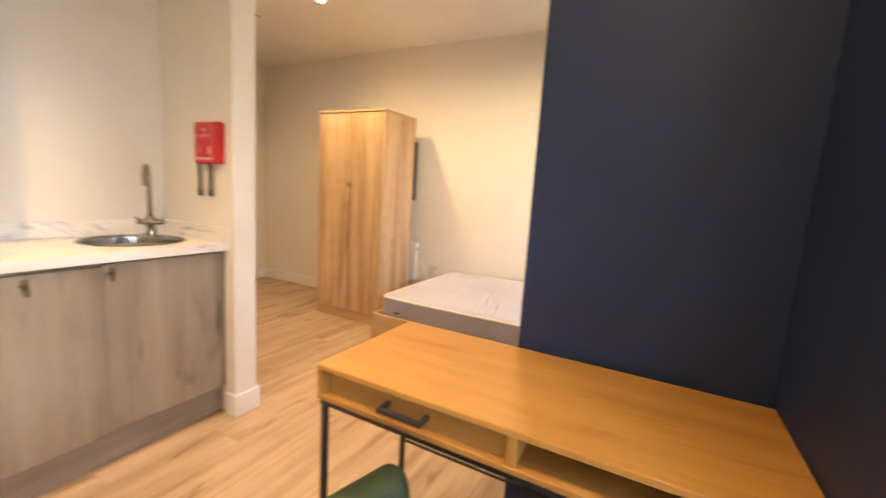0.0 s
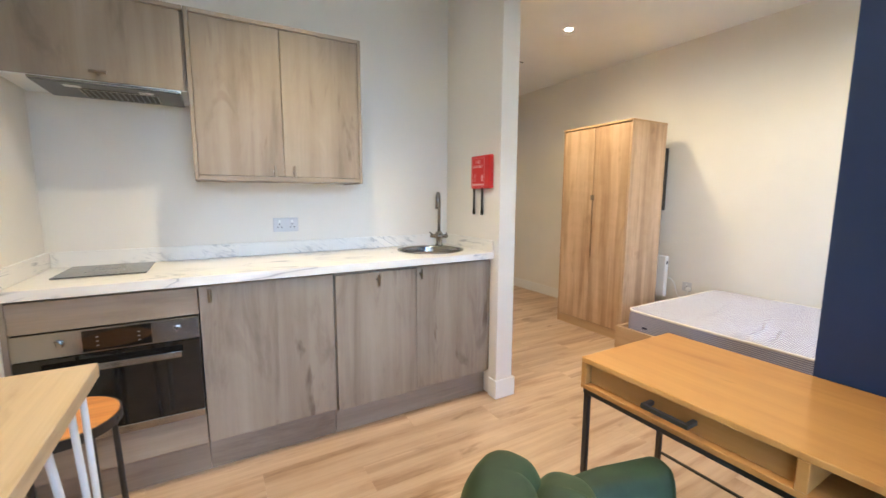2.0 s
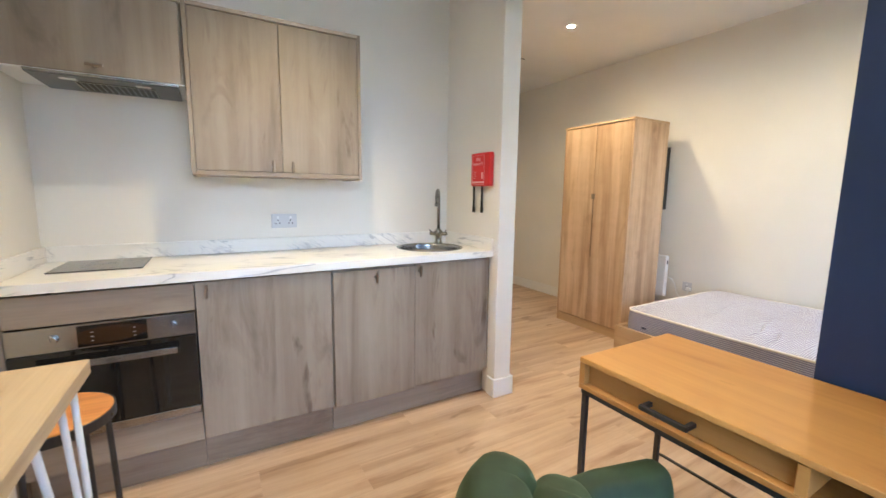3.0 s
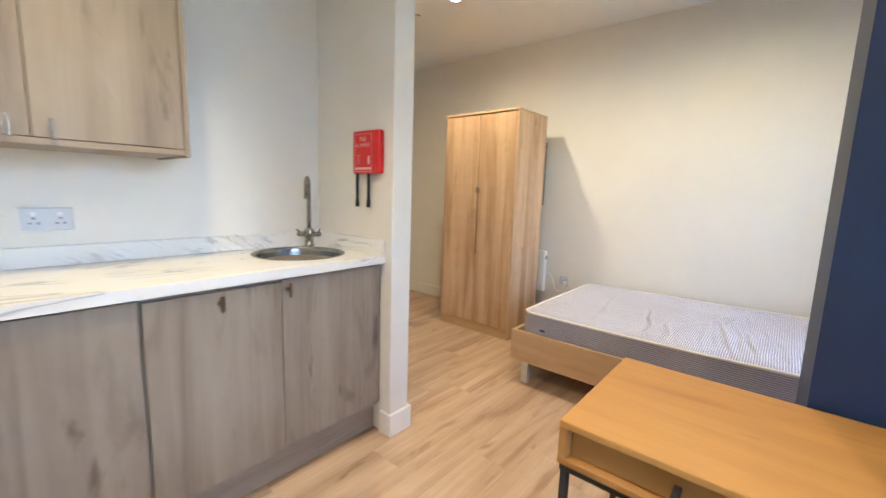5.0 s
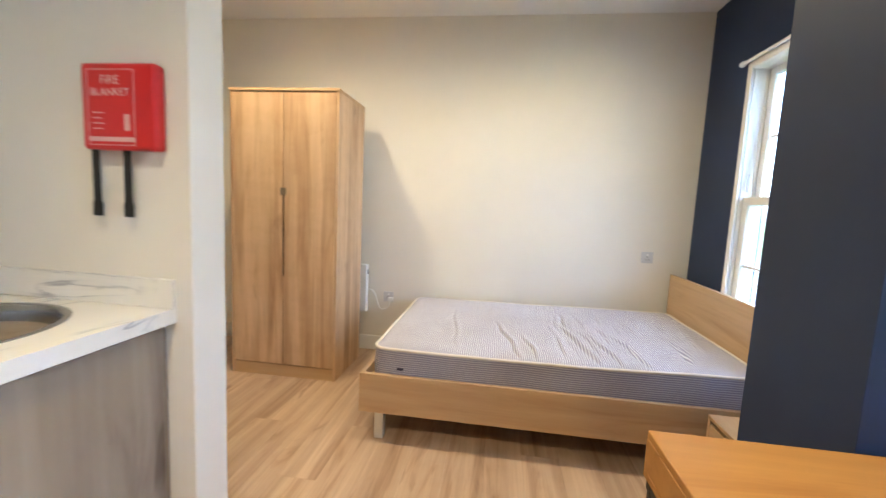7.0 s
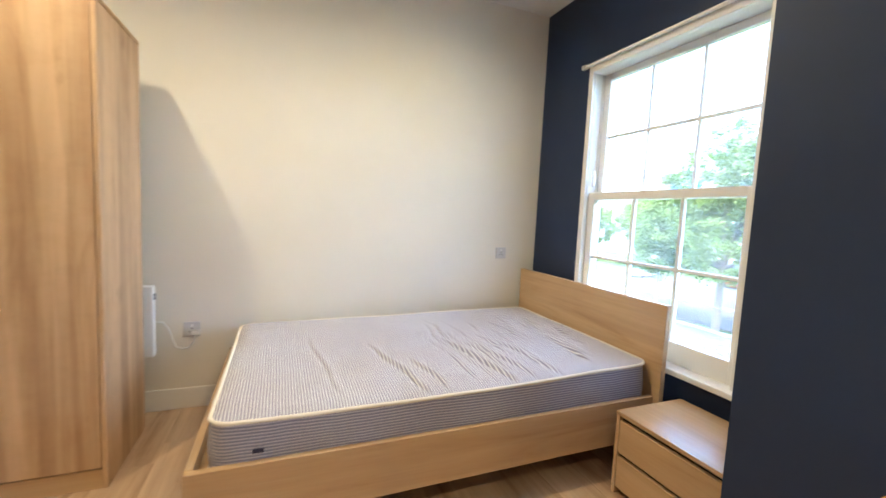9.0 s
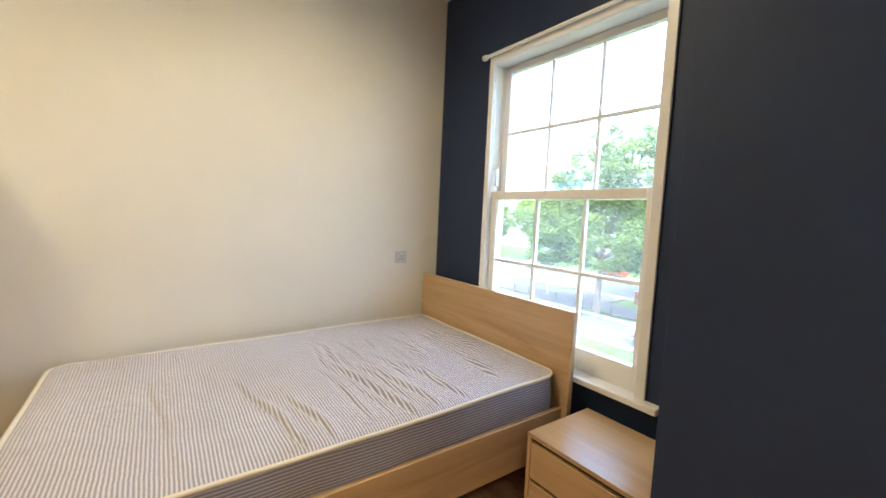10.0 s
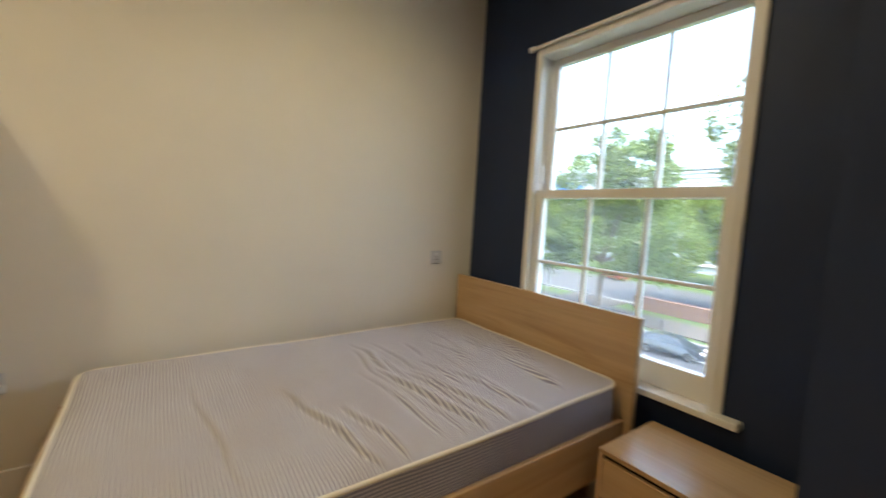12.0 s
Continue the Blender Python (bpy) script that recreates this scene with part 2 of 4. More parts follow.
structure("wall_kitchen_end", box((XF + 0.001, YK, 0), (-1.505, YK + 0.13, CEIL), 0.003), M_WALL, "cream painted partition wall ending beside the worktop", "wall")
structure("wall_kitchen_back", box((XK - 0.12, YS, 0), (XK, YK - 0.001, CEIL), 0), M_WALL, "cream painted wall behind the kitchen units", "wall")
structure("wall_kitchen_side", box((XK + 0.001, -0.41, 0), (XE - 0.001, -0.29, CEIL), 0.003), M_WALL, "cream painted side wall beside the oven unit", "wall")

slab = box((XF - 0.1, YK, -0.12), (XE + 0.16, YN + 0.1, FLOOR - 0.0085), 0)
add_box(slab, (XK - 0.12, YS - 0.06, -0.12), (XE + 0.16, YK - 0.0005, FLOOR - 0.0085))
floor = structure("floor", slab, M_GAPSHADE, "wood plank floor in warm mid oak tones", "floor")


def skirting(lo, hi, name="baseboard"):
    return structure(name, box(lo, hi, 0.004, 2), M_GLOSS, "white gloss painted skirting board", "skirting board")


SK = 0.105
skirting((XF + 0.001, YN - 0.016, 0), (XE - 0.002, YN - 0.001, SK))
skirting((XF + 0.001, YK + 0.147, 0), (XF + 0.016, YN - 0.017, SK))
skirting((XF + 0.017, YK + 0.131, 0), (-1.506, YK + 0.146, SK))
skirting((-1.504, YK - 0.014, 0), (-1.488, YK + 0.146, SK))
skirting((-1.575, YK - 0.014, 0), (-1.505, YK - 0.001, SK))


# ---- window ----
def sash_window(name, y0, y1, z0, z1):
    """A white timber box sash window of three by two panes a sash, set in the east wall."""
    w = thing(name, (XE, (y0 + y1) / 2, z0), "white painted timber sash window with small panes", "window", kind="structure")
    X = XE
    fr = bmesh.new()
    add_box(fr, (X - 0.016, y0 - 0.025, z0 + 0.001), (X - 0.001, y0 + 0.022, z1 + 0.022), 0.003)
    add_box(fr, (X - 0.016, y1 - 0.03, z0 + 0.001), (X - 0.001, y1 + 0.01, z1 + 0.022), 0.003)
    add_box(fr, (X - 0.016, y0 + 0.023, z1 - 0.02), (X - 0.001, y1 - 0.031, z1 + 0.022), 0.003)
    part("architrave", fr, M_GLOSS, w)
    bx = bmesh.new()
    add_box(bx, (X, y0 + 0.001, z0), (X + 0.15, y0 + 0.01, z1 - 0.001), 0.002)
    add_box(bx, (X, y1 - 0.01, z0), (X + 0.15, y1 - 0.001, z1 - 0.001), 0.002)
    add_box(bx, (X, y0 + 0.013, z1 - 0.02), (X + 0.16, y1 - 0.013, z1 - 0.001), 0.002)
    for ya, yb in ((y0 + 0.0105, y0 + 0.022), (y1 - 0.022, y1 - 0.0105)):
        add_box(bx, (X + 0.008, ya, z0), (X + 0.03, yb, z1 - 0.021), 0.002)
        add_box(bx, (X + 0.082, ya, z0), (X + 0.094, yb, z1 - 0.021), 0.002)
    part("window_frame", bx, M_GLOSS, w)
    part("window_sill", box((X - 0.055, y0 - 0.095, z0 - 0.025), (X + 0.05, y1 + 0.095, z0 + 0.005), 0.006, 2), M_GLOSS, w)
    part("outer_sill", box((X + 0.051, y0 + 0.002, z0 - 0.03), (X + 0.22, y1 - 0.002, z0 - 0.004), 0.004), M_GLOSS, w)
    for tag, xa, za, zb, low, high in (("lower_sash", X + 0.034, z0 + 0.006, 1.392, 0.11, 0.046), ("upper_sash", X + 0.098, 1.345, z1 - 0.022, 0.046, 0.04)):
        ya, yb = y0 + 0.0125, y1 - 0.0125
        xb = xa + 0.042
        st = 0.054
        s = bmesh.new()
        add_box(s, (xa, ya, za), (xb, ya + st, zb), 0.002)
        add_box(s, (xa, yb - st, za), (xb, yb, zb), 0.002)
        add_box(s, (xa, ya + st, za), (xb, yb - st, za + low), 0.002)
        add_box(s, (xa, ya + st, zb - high), (xb, yb - st, zb), 0.002)
        frame_ob = part(tag, s, M_GLOSS, w)
        ga, gb, ha, hb = ya + st, yb - st, za + low, zb - high
        third = (gb - ga) / 3
        mid = (ha + hb) / 2
        for k in (1, 2):
            part("glazing_bar", box((xa + 0.006, ga + k * third - 0.009, ha), (xb - 0.006, ga + k * third + 0.009, hb), 0.004), M_GLOSS, frame_ob)
        part("glazing_bar", box((xa + 0.007, ga, mid - 0.009), (xb - 0.007, gb, mid + 0.009), 0.004), M_GLOSS, frame_ob)
        for k in range(3):
            for pa, pb in ((ha, mid), (mid, hb)):
                p = part("pane", box((xa + 0.019, ga + k * third + 0.004, pa + 0.004), (xa + 0.023, ga + (k + 1) * third - 0.004, pb - 0.004), 0), M_GLASS, frame_ob)
                p.visible_shadow = False
    # stay catch on the sash box
    part("sash_catch", box((X + 0.03, y1 - 0.052, 1.43), (X + 0.05, y1 - 0.037, 1.53), 0.005, 2), M_WHITE, w)
    return w


M_GLASS = mat("window_glass", (1, 1, 1), 0.0, 0.0, Transmission_Weight=1.0, IOR=1.45)
# a small translucent share imitates the glare haze over the view outside
veil = node(M_GLASS, "ShaderNodeBsdfTranslucent")
veil.inputs["Color"].default_value = (0.9, 0.95, 1.0, 1)
veil_mix = node(M_GLASS, "ShaderNodeMixShader")
veil_mix.inputs[0].default_value = 0.03
link(M_GLASS, bsdf(M_GLASS).outputs[0], veil_mix.inputs[1])
link(M_GLASS, veil.outputs[0], veil_mix.inputs[2])
link(M_GLASS, veil_mix.outputs[0], M_GLASS.node_tree.nodes["Material Output"].inputs[0])
sash_window("window_1", *WIN)
sash_window("window_2", *WIN2)

blind = thing("roller_blind", (XE - 0.03, 3.3, 2.21), "white rolled-up roller blind above the sash window", "blind")
part("rolled_fabric", tube((XE - 0.034, 2.73, 2.208), (XE - 0.034, 3.835, 2.208), 0.010), M_GLOSS, blind, smooth=False)
part("end_cap", tube((XE - 0.034, 3.836, 2.208), (XE - 0.034, 3.862, 2.208), 0.017), M_WHITE, blind)


# ---- downlights ----
M_BULB = mat("lit_downlight", (1, 1, 1), 0.4)
bsdf(M_BULB).inputs["Emission Color"].default_value = (1.0, 0.85, 0.62, 1)
bsdf(M_BULB).inputs["Emission Strength"].default_value = 25
# fittings also for the two added, unseen downlights
for lx, ly, power, spread in DOWNLIGHTS:
    d = thing("downlight", (lx, ly, CEIL), "small round recessed white ceiling downlight, lit", "ceiling light", "recessed downlights")
    part("bezel", lathe((lx, ly, CEIL), [(0.028, 0.0), (0.03, -0.006), (0.041, -0.006), (0.044, -0.001), (0.044, 0.0)], 32), M_WHITE, d, smooth=True)
    part("lens", lathe((lx, ly, CEIL), [(0.0, -0.0015), (0.0285, -0.0015), (0.0285, 0.0)], 24), M_BULB, d)


# ---- wardrobe ----
def wardrobe():
    x0, x1, y0, y1, h = -2.572, -1.79, 3.635, 4.135, 1.985
    w = thing("wardrobe", ((x0 + x1) / 2, (y0 + y1) / 2, 0), "tall two-door light oak wardrobe with closed doors", "wardrobe")
    for xa, xb in ((x0, x0 + 0.018), (x1 - 0.018, x1)):
        part("side_panel", box((xa, y0, 0), (xb, y1, h - 0.0195)), M_OAK, w)
    part("top_panel", box((x0 - 0.003, y0 - 0.006, h - 0.019), (x1 + 0.003, y1, h)), M_OAKX, w)
    part("back_panel", box((x0 + 0.019, y1 - 0.012, 0.06), (x1 - 0.019, y1 - 0.004, h - 0.02)), M_OAK, w)
    part("plinth", box((x0 + 0.019, y0 + 0.004, 0), (x1 - 0.019, y0 + 0.022, 0.065)), M_OAKX, w)
    xm = (x0 + x1) / 2
    # solid dark strip paints the shade in the door gap
    part("recess", box((xm - 0.03, y0 + 0.012, 0.07), (xm + 0.03, y0 + 0.03, h - 0.03), 0), M_GAPSHADE, w, "dark strip standing for the shade between the doors")
    for xa, xb, side in ((x0 + 0.021, xm - 0.003, 1), (xm + 0.003, x1 - 0.021, -1)):
        # the closing edge is scooped out over the middle as a finger pull
        d = bmesh.new()
        inner = xb if side == 1 else xa
        outer = xa if side == 1 else xb
        prof = [(inner, 0.072), (inner, 0.70), (inner - side * 0.002, 0.712), (inner - side * 0.004, 0.716), (inner - side * 0.004, 1.275), (inner - side * 0.002, 1.28), (inner, 1.29), (inner, h - 0.026), (outer, h - 0.026), (outer, 0.072)]
        loops = [[d.verts.new((px, py, pz)) for px, pz in prof] for py in (y0 + 0.001, y0 + 0.018)]
        for f in loops:
            d.faces.new(f)
        for k in range(len(prof)):
            j = (k + 1) % len(prof)
            d.faces.new((loops[0][k], loops[0][j], loops[1][j], loops[1][k]))
        part("door", d, M_OAK, w)
    part("latch_plate", box((xm - 0.021, y0 - 0.006, 1.275), (xm + 0.021, y0 + 0.0005, 1.325), 0.002), M_NICKEL, w, "small dull metal latch plate")


wardrobe()

# ---- panel heater and dark wall panel behind the wardrobe ----
tv = thing("wall_panel", (-2.1, 4.28, 1.48), "slim black flat panel mounted on the wall behind the wardrobe", "wall panel")
part("screen", box((-2.6, 4.235, 1.18), (-1.858, 4.3, 1.775), 0.004, 2), M_BLACK, tv)
part("bracket", box((-2.3, 4.301, 1.35), (-2.1, 4.334, 1.6), 0.002), M_BLACK, tv)


# ---- bed ----
def bed():
    x0, x1, y0, y1 = -1.40, 0.62, 3.03, 4.29
    b = thing("bed", ((x0 + x1) / 2, (y0 + y1) / 2, 0), "light oak double bed frame with a plain panel headboard", "bed")
    part("headboard", box((x1, y0 - 0.03, 0.06), (x1 + 0.03, y1 + 0.005, 0.812), 0.002), M_OAKY, b)
    part("side_rail", box((x0, y0, 0.13), (x1 - 0.001, y0 + 0.026, 0.345), 0.002), M_OAKX, b)
    part("side_rail", box((x0, y1 - 0.026, 0.13), (x1 - 0.001, y1, 0.345), 0.002), M_OAKX, b)
    part("foot_rail", box((x0, y0 + 0.027, 0.13), (x0 + 0.026, y1 - 0.027, 0.345), 0.002), M_OAKY, b)
    part("slat_base", box((x0 + 0.027, y0 + 0.027, 0.27), (x1 - 0.001, y1 - 0.027, 0.295), 0.002), M_OAKX, b)
    for lx, ly in ((x0 + 0.11, y0 + 0.025), (x0 + 0.11, y1 - 0.065), (x1 - 0.12, y0 + 0.025), (x1 - 0.12, y1 - 0.065)):
        part("leg", box((lx - 0.025, ly - 0.015, 0), (lx + 0.025, ly + 0.035, 0.1295), 0.003), M_KNOB, b, "square brushed metal leg")


bed()


def rounded_ring(x0, x1, y0, y1, r, n=12):
    pts = []
    for cx, cy, a0 in ((x1 - r, y1 - r, 0), (x0 + r, y1 - r, 90), (x0 + r, y0 + r, 180), (x1 - r, y0 + r, 270)):
        for k in range(n + 1):
            a = radians(a0 + 90 * k / n)
            pts.append((cx + r * math.cos(a), cy + r * math.sin(a)))
    dense = []
    for i, p in enumerate(pts):
        q = pts[(i + 1) % len(pts)]
        steps = max(1, int(math.dist(p, q) / 0.02))
        dense += [(p[0] + (q[0] - p[0]) * s / steps, p[1] + (q[1] - p[1]) * s / steps) for s in range(steps)]
    return dense


crease_rng = random.Random(21)
CREASES = [(crease_rng.uniform(-0.35, 0.5), crease_rng.uniform(3.25, 3.85), crease_rng.uniform(-0.14, 0.06), crease_rng.uniform(0.003, 0.009), crease_rng.uniform(0.1, 0.3)) for _ in range(30)]
CREASES += [(-0.62, 3.36, -0.18, 0.014, 0.36), (-0.5, 3.25, -0.15, 0.01, 0.22), (-0.22, 3.36, -0.18, 0.016, 0.38), (-0.1, 3.32, -0.2, 0.012, 0.3), (0.05, 3.3, -0.2, 0.012, 0.3), (-0.95, 3.5, -0.1, 0.006, 0.4)]


def sag(x, y):
    """Height of the used mattress's top above its rim: soft hollows and pressed-in creases."""
    z = 0.012 * noise.noise((x * 1.3, y * 1.3, 3.0)) + 0.006 * noise.noise((x * 4, y * 4, 1.0))
    for cx, cy, bend, depth, half in CREASES:
        d = x - cx - bend * (y - cy) - 0.025 * noise.noise((y * 5, cx * 9, 0))
        fade = max(0.0, 1 - ((y - cy) / half) ** 2)
        z -= depth * fade * math.exp(-(d / 0.008) ** 2)
        z += 0.7 * depth * fade * math.exp(-((d - 0.02) / 0.014) ** 2)
    return z


def mattress():
    x0, x1, y0, y1, z0 = -1.335, 0.605, 3.058, 4.262, 0.297
    top = lambda x, y: 0.482 + 0.028 * (x - x0) / (x1 - x0) - 0.018 * math.sin(math.pi * min(1, max(0, (x - x0) / (x1 - x0)))) * (1 - (y - y0) / (y1 - y0))
    m = thing("mattress", ((x0 + x1) / 2, (y0 + y1) / 2, z0), "thin blue and white striped ticking mattress, bare and creased", "mattress")
    ring = rounded_ring(x0, x1, y0, y1, 0.07)
    wob = [0.006 * noise.noise((px * 3, py * 3, 7.0)) for px, py in ring]
    bm = bmesh.new()
    loops = []
    for k in range(9):
        f = k / 8
        out = 0.010 * math.sin(math.pi * f)
        row = []
        for (px, py), w in zip(ring, wob):
            cx, cy = (x0 + x1) / 2, (y0 + y1) / 2
            d = Vector((px - cx, py - cy)).normalized()
            row.append(bm.verts.new((px + d.x * (out + w * f), py + d.y * (out + w * f), z0 + f * (top(px, py) - 0.004 + w - z0))))
        loops.append(row)
    for A, B in zip(loops, loops[1:]):
        for k in range(len(ring)):
            j = (k + 1) % len(ring)
            bm.faces.new((A[k], A[j], B[j], B[k]))
    part("border", bm, M_TICK_SHADED, m, smooth=True)
    bm = bmesh.new()
    nx, ny = 320, 150
    grid = {}
    for i in range(nx + 1):
        for j in range(ny + 1):
            px, py = x0 + (x1 - x0) * i / nx, y0 + (y1 - y0) * j / ny
            # pull the corner cells onto the rounded outline
            r = 0.07
            qx = min(max(px, x0 + r), x1 - r)
            qy = min(max(py, y0 + r), y1 - r)
            d = Vector((px - qx, py - qy))
            if d.length > 1e-6 and abs(px - qx) > 0 and abs(py - qy) > 0:
                big = max(abs(d.x), abs(d.y))
                d = d.normalized() * big
                px, py = qx + d.x, qy + d.y
            edge = min(px - x0, x1 - px, py - y0, y1 - py)
            puff = 0.02 * (1 - math.exp(-max(edge, 0) / 0.03))
            grid[i, j] = bm.verts.new((px, py, top(px, py) + puff - 0.002 + sag(px, py) * min(1, max(edge, 0) / 0.05) + 0.006 * noise.noise((px * 3, py * 3, 7.0)) * (1 - min(1, max(edge, 0) / 0.05))))
    for i in range(nx):
        for j in range(ny):
            bm.faces.new((grid[i, j], grid[i + 1, j], grid[i + 1, j + 1], grid[i, j + 1]))
    part("top_panel", bm, M_TICK, m, smooth=True)
    for dz in (0.0, None):
        pts = [(px, py, (top(px, py) + 0.001 + w) if dz is not None else z0 + 0.008) for (px, py), w in zip(ring, wob)]
        part("piping", pipe(pts, 0.0078, 8, True), M_PIPING, m, "cream tape edging", smooth=True)
    part("label_tag", box((-1.20, y0 - 0.009, 0.37), (-1.165, y0 - 0.0065, 0.385), 0), mat("navy_tag", (0.02, 0.02, 0.06), 0.7), m, "small dark woven tag")


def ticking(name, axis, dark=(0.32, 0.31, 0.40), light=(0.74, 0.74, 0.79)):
    m = mat(name, (0.6, 0.58, 0.6), 0.85)
    v = coords(m)
    sep = node(m, "ShaderNodeSeparateXYZ")
    link(m, v, sep.inputs[0])
    wob = node(m, "ShaderNodeMath")
    wob.operation = "MULTIPLY_ADD"
    link(m, noise_tex(m, v, 3.2, 3), wob.inputs[0])
    wob.inputs[1].default_value = 0.02
    link(m, sep.outputs[axis], wob.inputs[2])
    k = node(m, "ShaderNodeMath")
    k.operation = "MULTIPLY"
    k.inputs[1].default_value = math.tau / 0.0106
    link(m, wob.outputs[0], k.inputs[0])
    s = node(m, "ShaderNodeMath")
    s.operation = "SINE"
    link(m, k.outputs[0], s.inputs[0])
    c = ramp(m, s.outputs[0], [(0.0, dark), (0.14, tuple(d * 1.06 for d in dark)), (0.45, tuple(c * 0.95 for c in light)), (0.9, light)])
    soil = ramp(m, noise_tex(m, v, 3.0, 5), [(0.35, (0.86, 0.82, 0.78)), (0.6, (1, 1, 1))])
    link(m, mix(m, 0.6, c, soil, "MULTIPLY"), bsdf(m).inputs["Base Color"])
    bump(m, noise_tex(m, v, 900, 2), 0.2, 0.0006)
    return m


# border stripes darker and weaker: shade on the mattress side is in their colour
M_TICK, M_TICK_SHADED = ticking("striped_ticking", 0), ticking("striped_ticking_border_shaded", 2, (0.25, 0.245, 0.33), (0.52, 0.52, 0.60))
M_PIPING = mat("cream_tape", (0.78, 0.73, 0.64), 0.8)
mattress()


# ---- bedside cabinet ----
def bedside():
    x0, x1, y0, y1, h = 0.296, 0.70, 2.41, 2.945, 0.362
    b = thing("bedside_cabinet", ((x0 + x1) / 2, (y0 + y1) / 2, 0), "low light oak bedside cabinet with two drawers", "bedside cabinet")
    part("top_panel", box((x0 - 0.002, y0, h - 0.018), (x1, y1, h)), M_OAKY, b)
    for ya, yb in ((y0, y0 + 0.017), (y1 - 0.017, y1)):
        part("side_panel", box((x0, ya, 0), (x1, yb, h - 0.019)), M_OAK, b)
    part("back_panel", box((x1 - 0.012, y0 + 0.018, 0.02), (x1 - 0.004, y1 - 0.018, h - 0.019)), M_OAK, b)
    # solid dark block paints the shade round the drawer fronts
    part("carcass", box((x0 + 0.022, y0 + 0.018, 0.015), (x1 - 0.013, y1 - 0.018, h - 0.03), 0), M_GAPSHADE, b, "dark block standing for the shade behind the drawer fronts")
    for za, zb in ((0.012, 0.158), (0.174, 0.324)):
        part("drawer", box((x0 + 0.002, y0 + 0.019, za), (x0 + 0.02, y1 - 0.019, zb), 0.002), M_OAKY, b)


bedside()


# ---- desk ----
def desk():
    x0, x1, y0, y1, z = -0.362, 0.757, 1.447, 1.925, 0.79
    d = thing("desk", ((x0 + x1) / 2, (y0 + y1) / 2, 0), "amber oak writing desk with a drawer and black metal legs", "desk")
    part("tabletop", box((x0, y0, z - 0.018), (x1, y1, z), 0.003, 2), M_DESK, d)
    za = z - 0.105
    part("bottom_panel", box((x0, y0 + 0.001, za), (x1, y1, za + 0.016)), M_DESK, d)
    for xa, xb in ((x0, x0 + 0.02), (x1 - 0.02, x1), (0.2, 0.222)):
        part("side_panel", box((xa, y0 + 0.001, za + 0.0165), (xb, y1, z - 0.0185)), M_DESK, d)
    part("back_panel", box((x0 + 0.021, y1 - 0.016, za + 0.0165), (x1 - 0.021, y1 - 0.002, z - 0.0185)), M_DESK, d)
    dr = part("drawer", box((x0 + 0.023, y0 + 0.022, za + 0.0195), (0.196, y0 + 0.038, z - 0.021), 0.001), M_DESK, d)
    part("inner_box", box((x0 + 0.03, y0 + 0.04, za + 0.019), (0.19, y1 - 0.03, z - 0.03), 0), M_DESK, dr)
    hy, hz = y0 - 0.018, 0.735
    h = box((-0.135, hy - 0.007, hz - 0.007), (-0.005, hy + 0.006, hz + 0.007), 0.0025, 2)
    for hx in (-0.135, -0.019):
        add_box(h, (hx, hy + 0.004, hz - 0.0068), (hx + 0.014, y0 + 0.0215, hz + 0.0068), 0.002)
    part("handle", h, M_BLACK, dr, "black bar handle")
    fr = bmesh.new()
    for ya in (y0 + 0.012, y1 - 0.037):
        add_box(fr, (x0 + 0.002, ya, za - 0.021), (x1 - 0.002, ya + 0.022, za - 0.001), 0.001)
    for xa in (x0 + 0.002, x1 - 0.024):
        add_box(fr, (xa, y0 + 0.035, za - 0.0205), (xa + 0.022, y1 - 0.038, za - 0.0015), 0.001)
    part("leg_frame", fr, M_BLACK, d, "black metal under-frame")
    for lx in (x0 + 0.004, x1 - 0.022):
        for ly in (y0 + 0.014, y1 - 0.035):
            part("leg", box((lx, ly, 0), (lx + 0.017, ly + 0.017, za - 0.0215), 0.001), M_BLACK, d, "black square metal leg")
    part("stretcher", box((x0 + 0.025, y1 - 0.030, 0.308), (x1 - 0.025, y1 - 0.021, 0.317), 0.001), M_BLACK, d)


desk()


# ---- kitchen ----
XD = -1.572


def bar_handle(parent, x, y, z, upright=True):
    h = bmesh.new()
    d = Vector((0, 0, 1)) if upright else Vector((0, 1, 0))
    c = Vector((x + 0.026, y, z))
    add_tube(h, c - d * 0.03, c + d * 0.03, 0.0072, n=14)
    add_tube(h, Vector((x + 0.0005, y, z)), c, 0.007, n=12)
    add_tube(h, Vector((x + 0.0005, y, z)), Vector((x + 0.004, y, z)), 0.011, n=16)
    part("handle", h, M_NICKEL, parent, "small satin nickel T-bar handle", smooth=False)


def base_unit(y0, y1, handles, label):
    u = thing("base_cabinet", (-1.86, (y0 + y1) / 2, 0), label, "kitchen cabinet", "kitchen base units")
    part("carcass", box((XK + 0.002, y0 + 0.001, 0.15), (XD - 0.021, y1 - 0.001, 0.909), 0), M_KIT, u)
    part("plinth", box((XK + 0.06, y0 + 0.001, 0), (-1.635, y1 - 0.001, 0.149)), M_KITY, u)
    for ya, yb, hy, proud, drop in handles:
        d = part("door", box((XD - 0.019 + proud, ya + 0.0015, 0.152 - drop), (XD + proud, yb - 0.0015, 0.902 - drop), 0.0015), M_KIT, u)
        bar_handle(d, XD + proud, hy, 0.86 - drop)
    return u


base_unit(0.352, 0.963, [(0.352, 0.955, 0.396, 0.0, 0.0)], "grey-brown oak base cabinet with one wide closed door")
sink_unit = base_unit(0.964, 1.982, [(0.964, 1.437, 1.2, 0.006, 0.008), (1.4385, 1.957, 1.467, 0.0, 0.0)], "grey-brown oak sink cabinet with two closed doors")


part("filler", box((XD - 0.03, 1.96, 0.152), (XD - 0.012, 1.981, 0.909)), M_KIT, sink_unit, "narrow set-back filler against the wall")


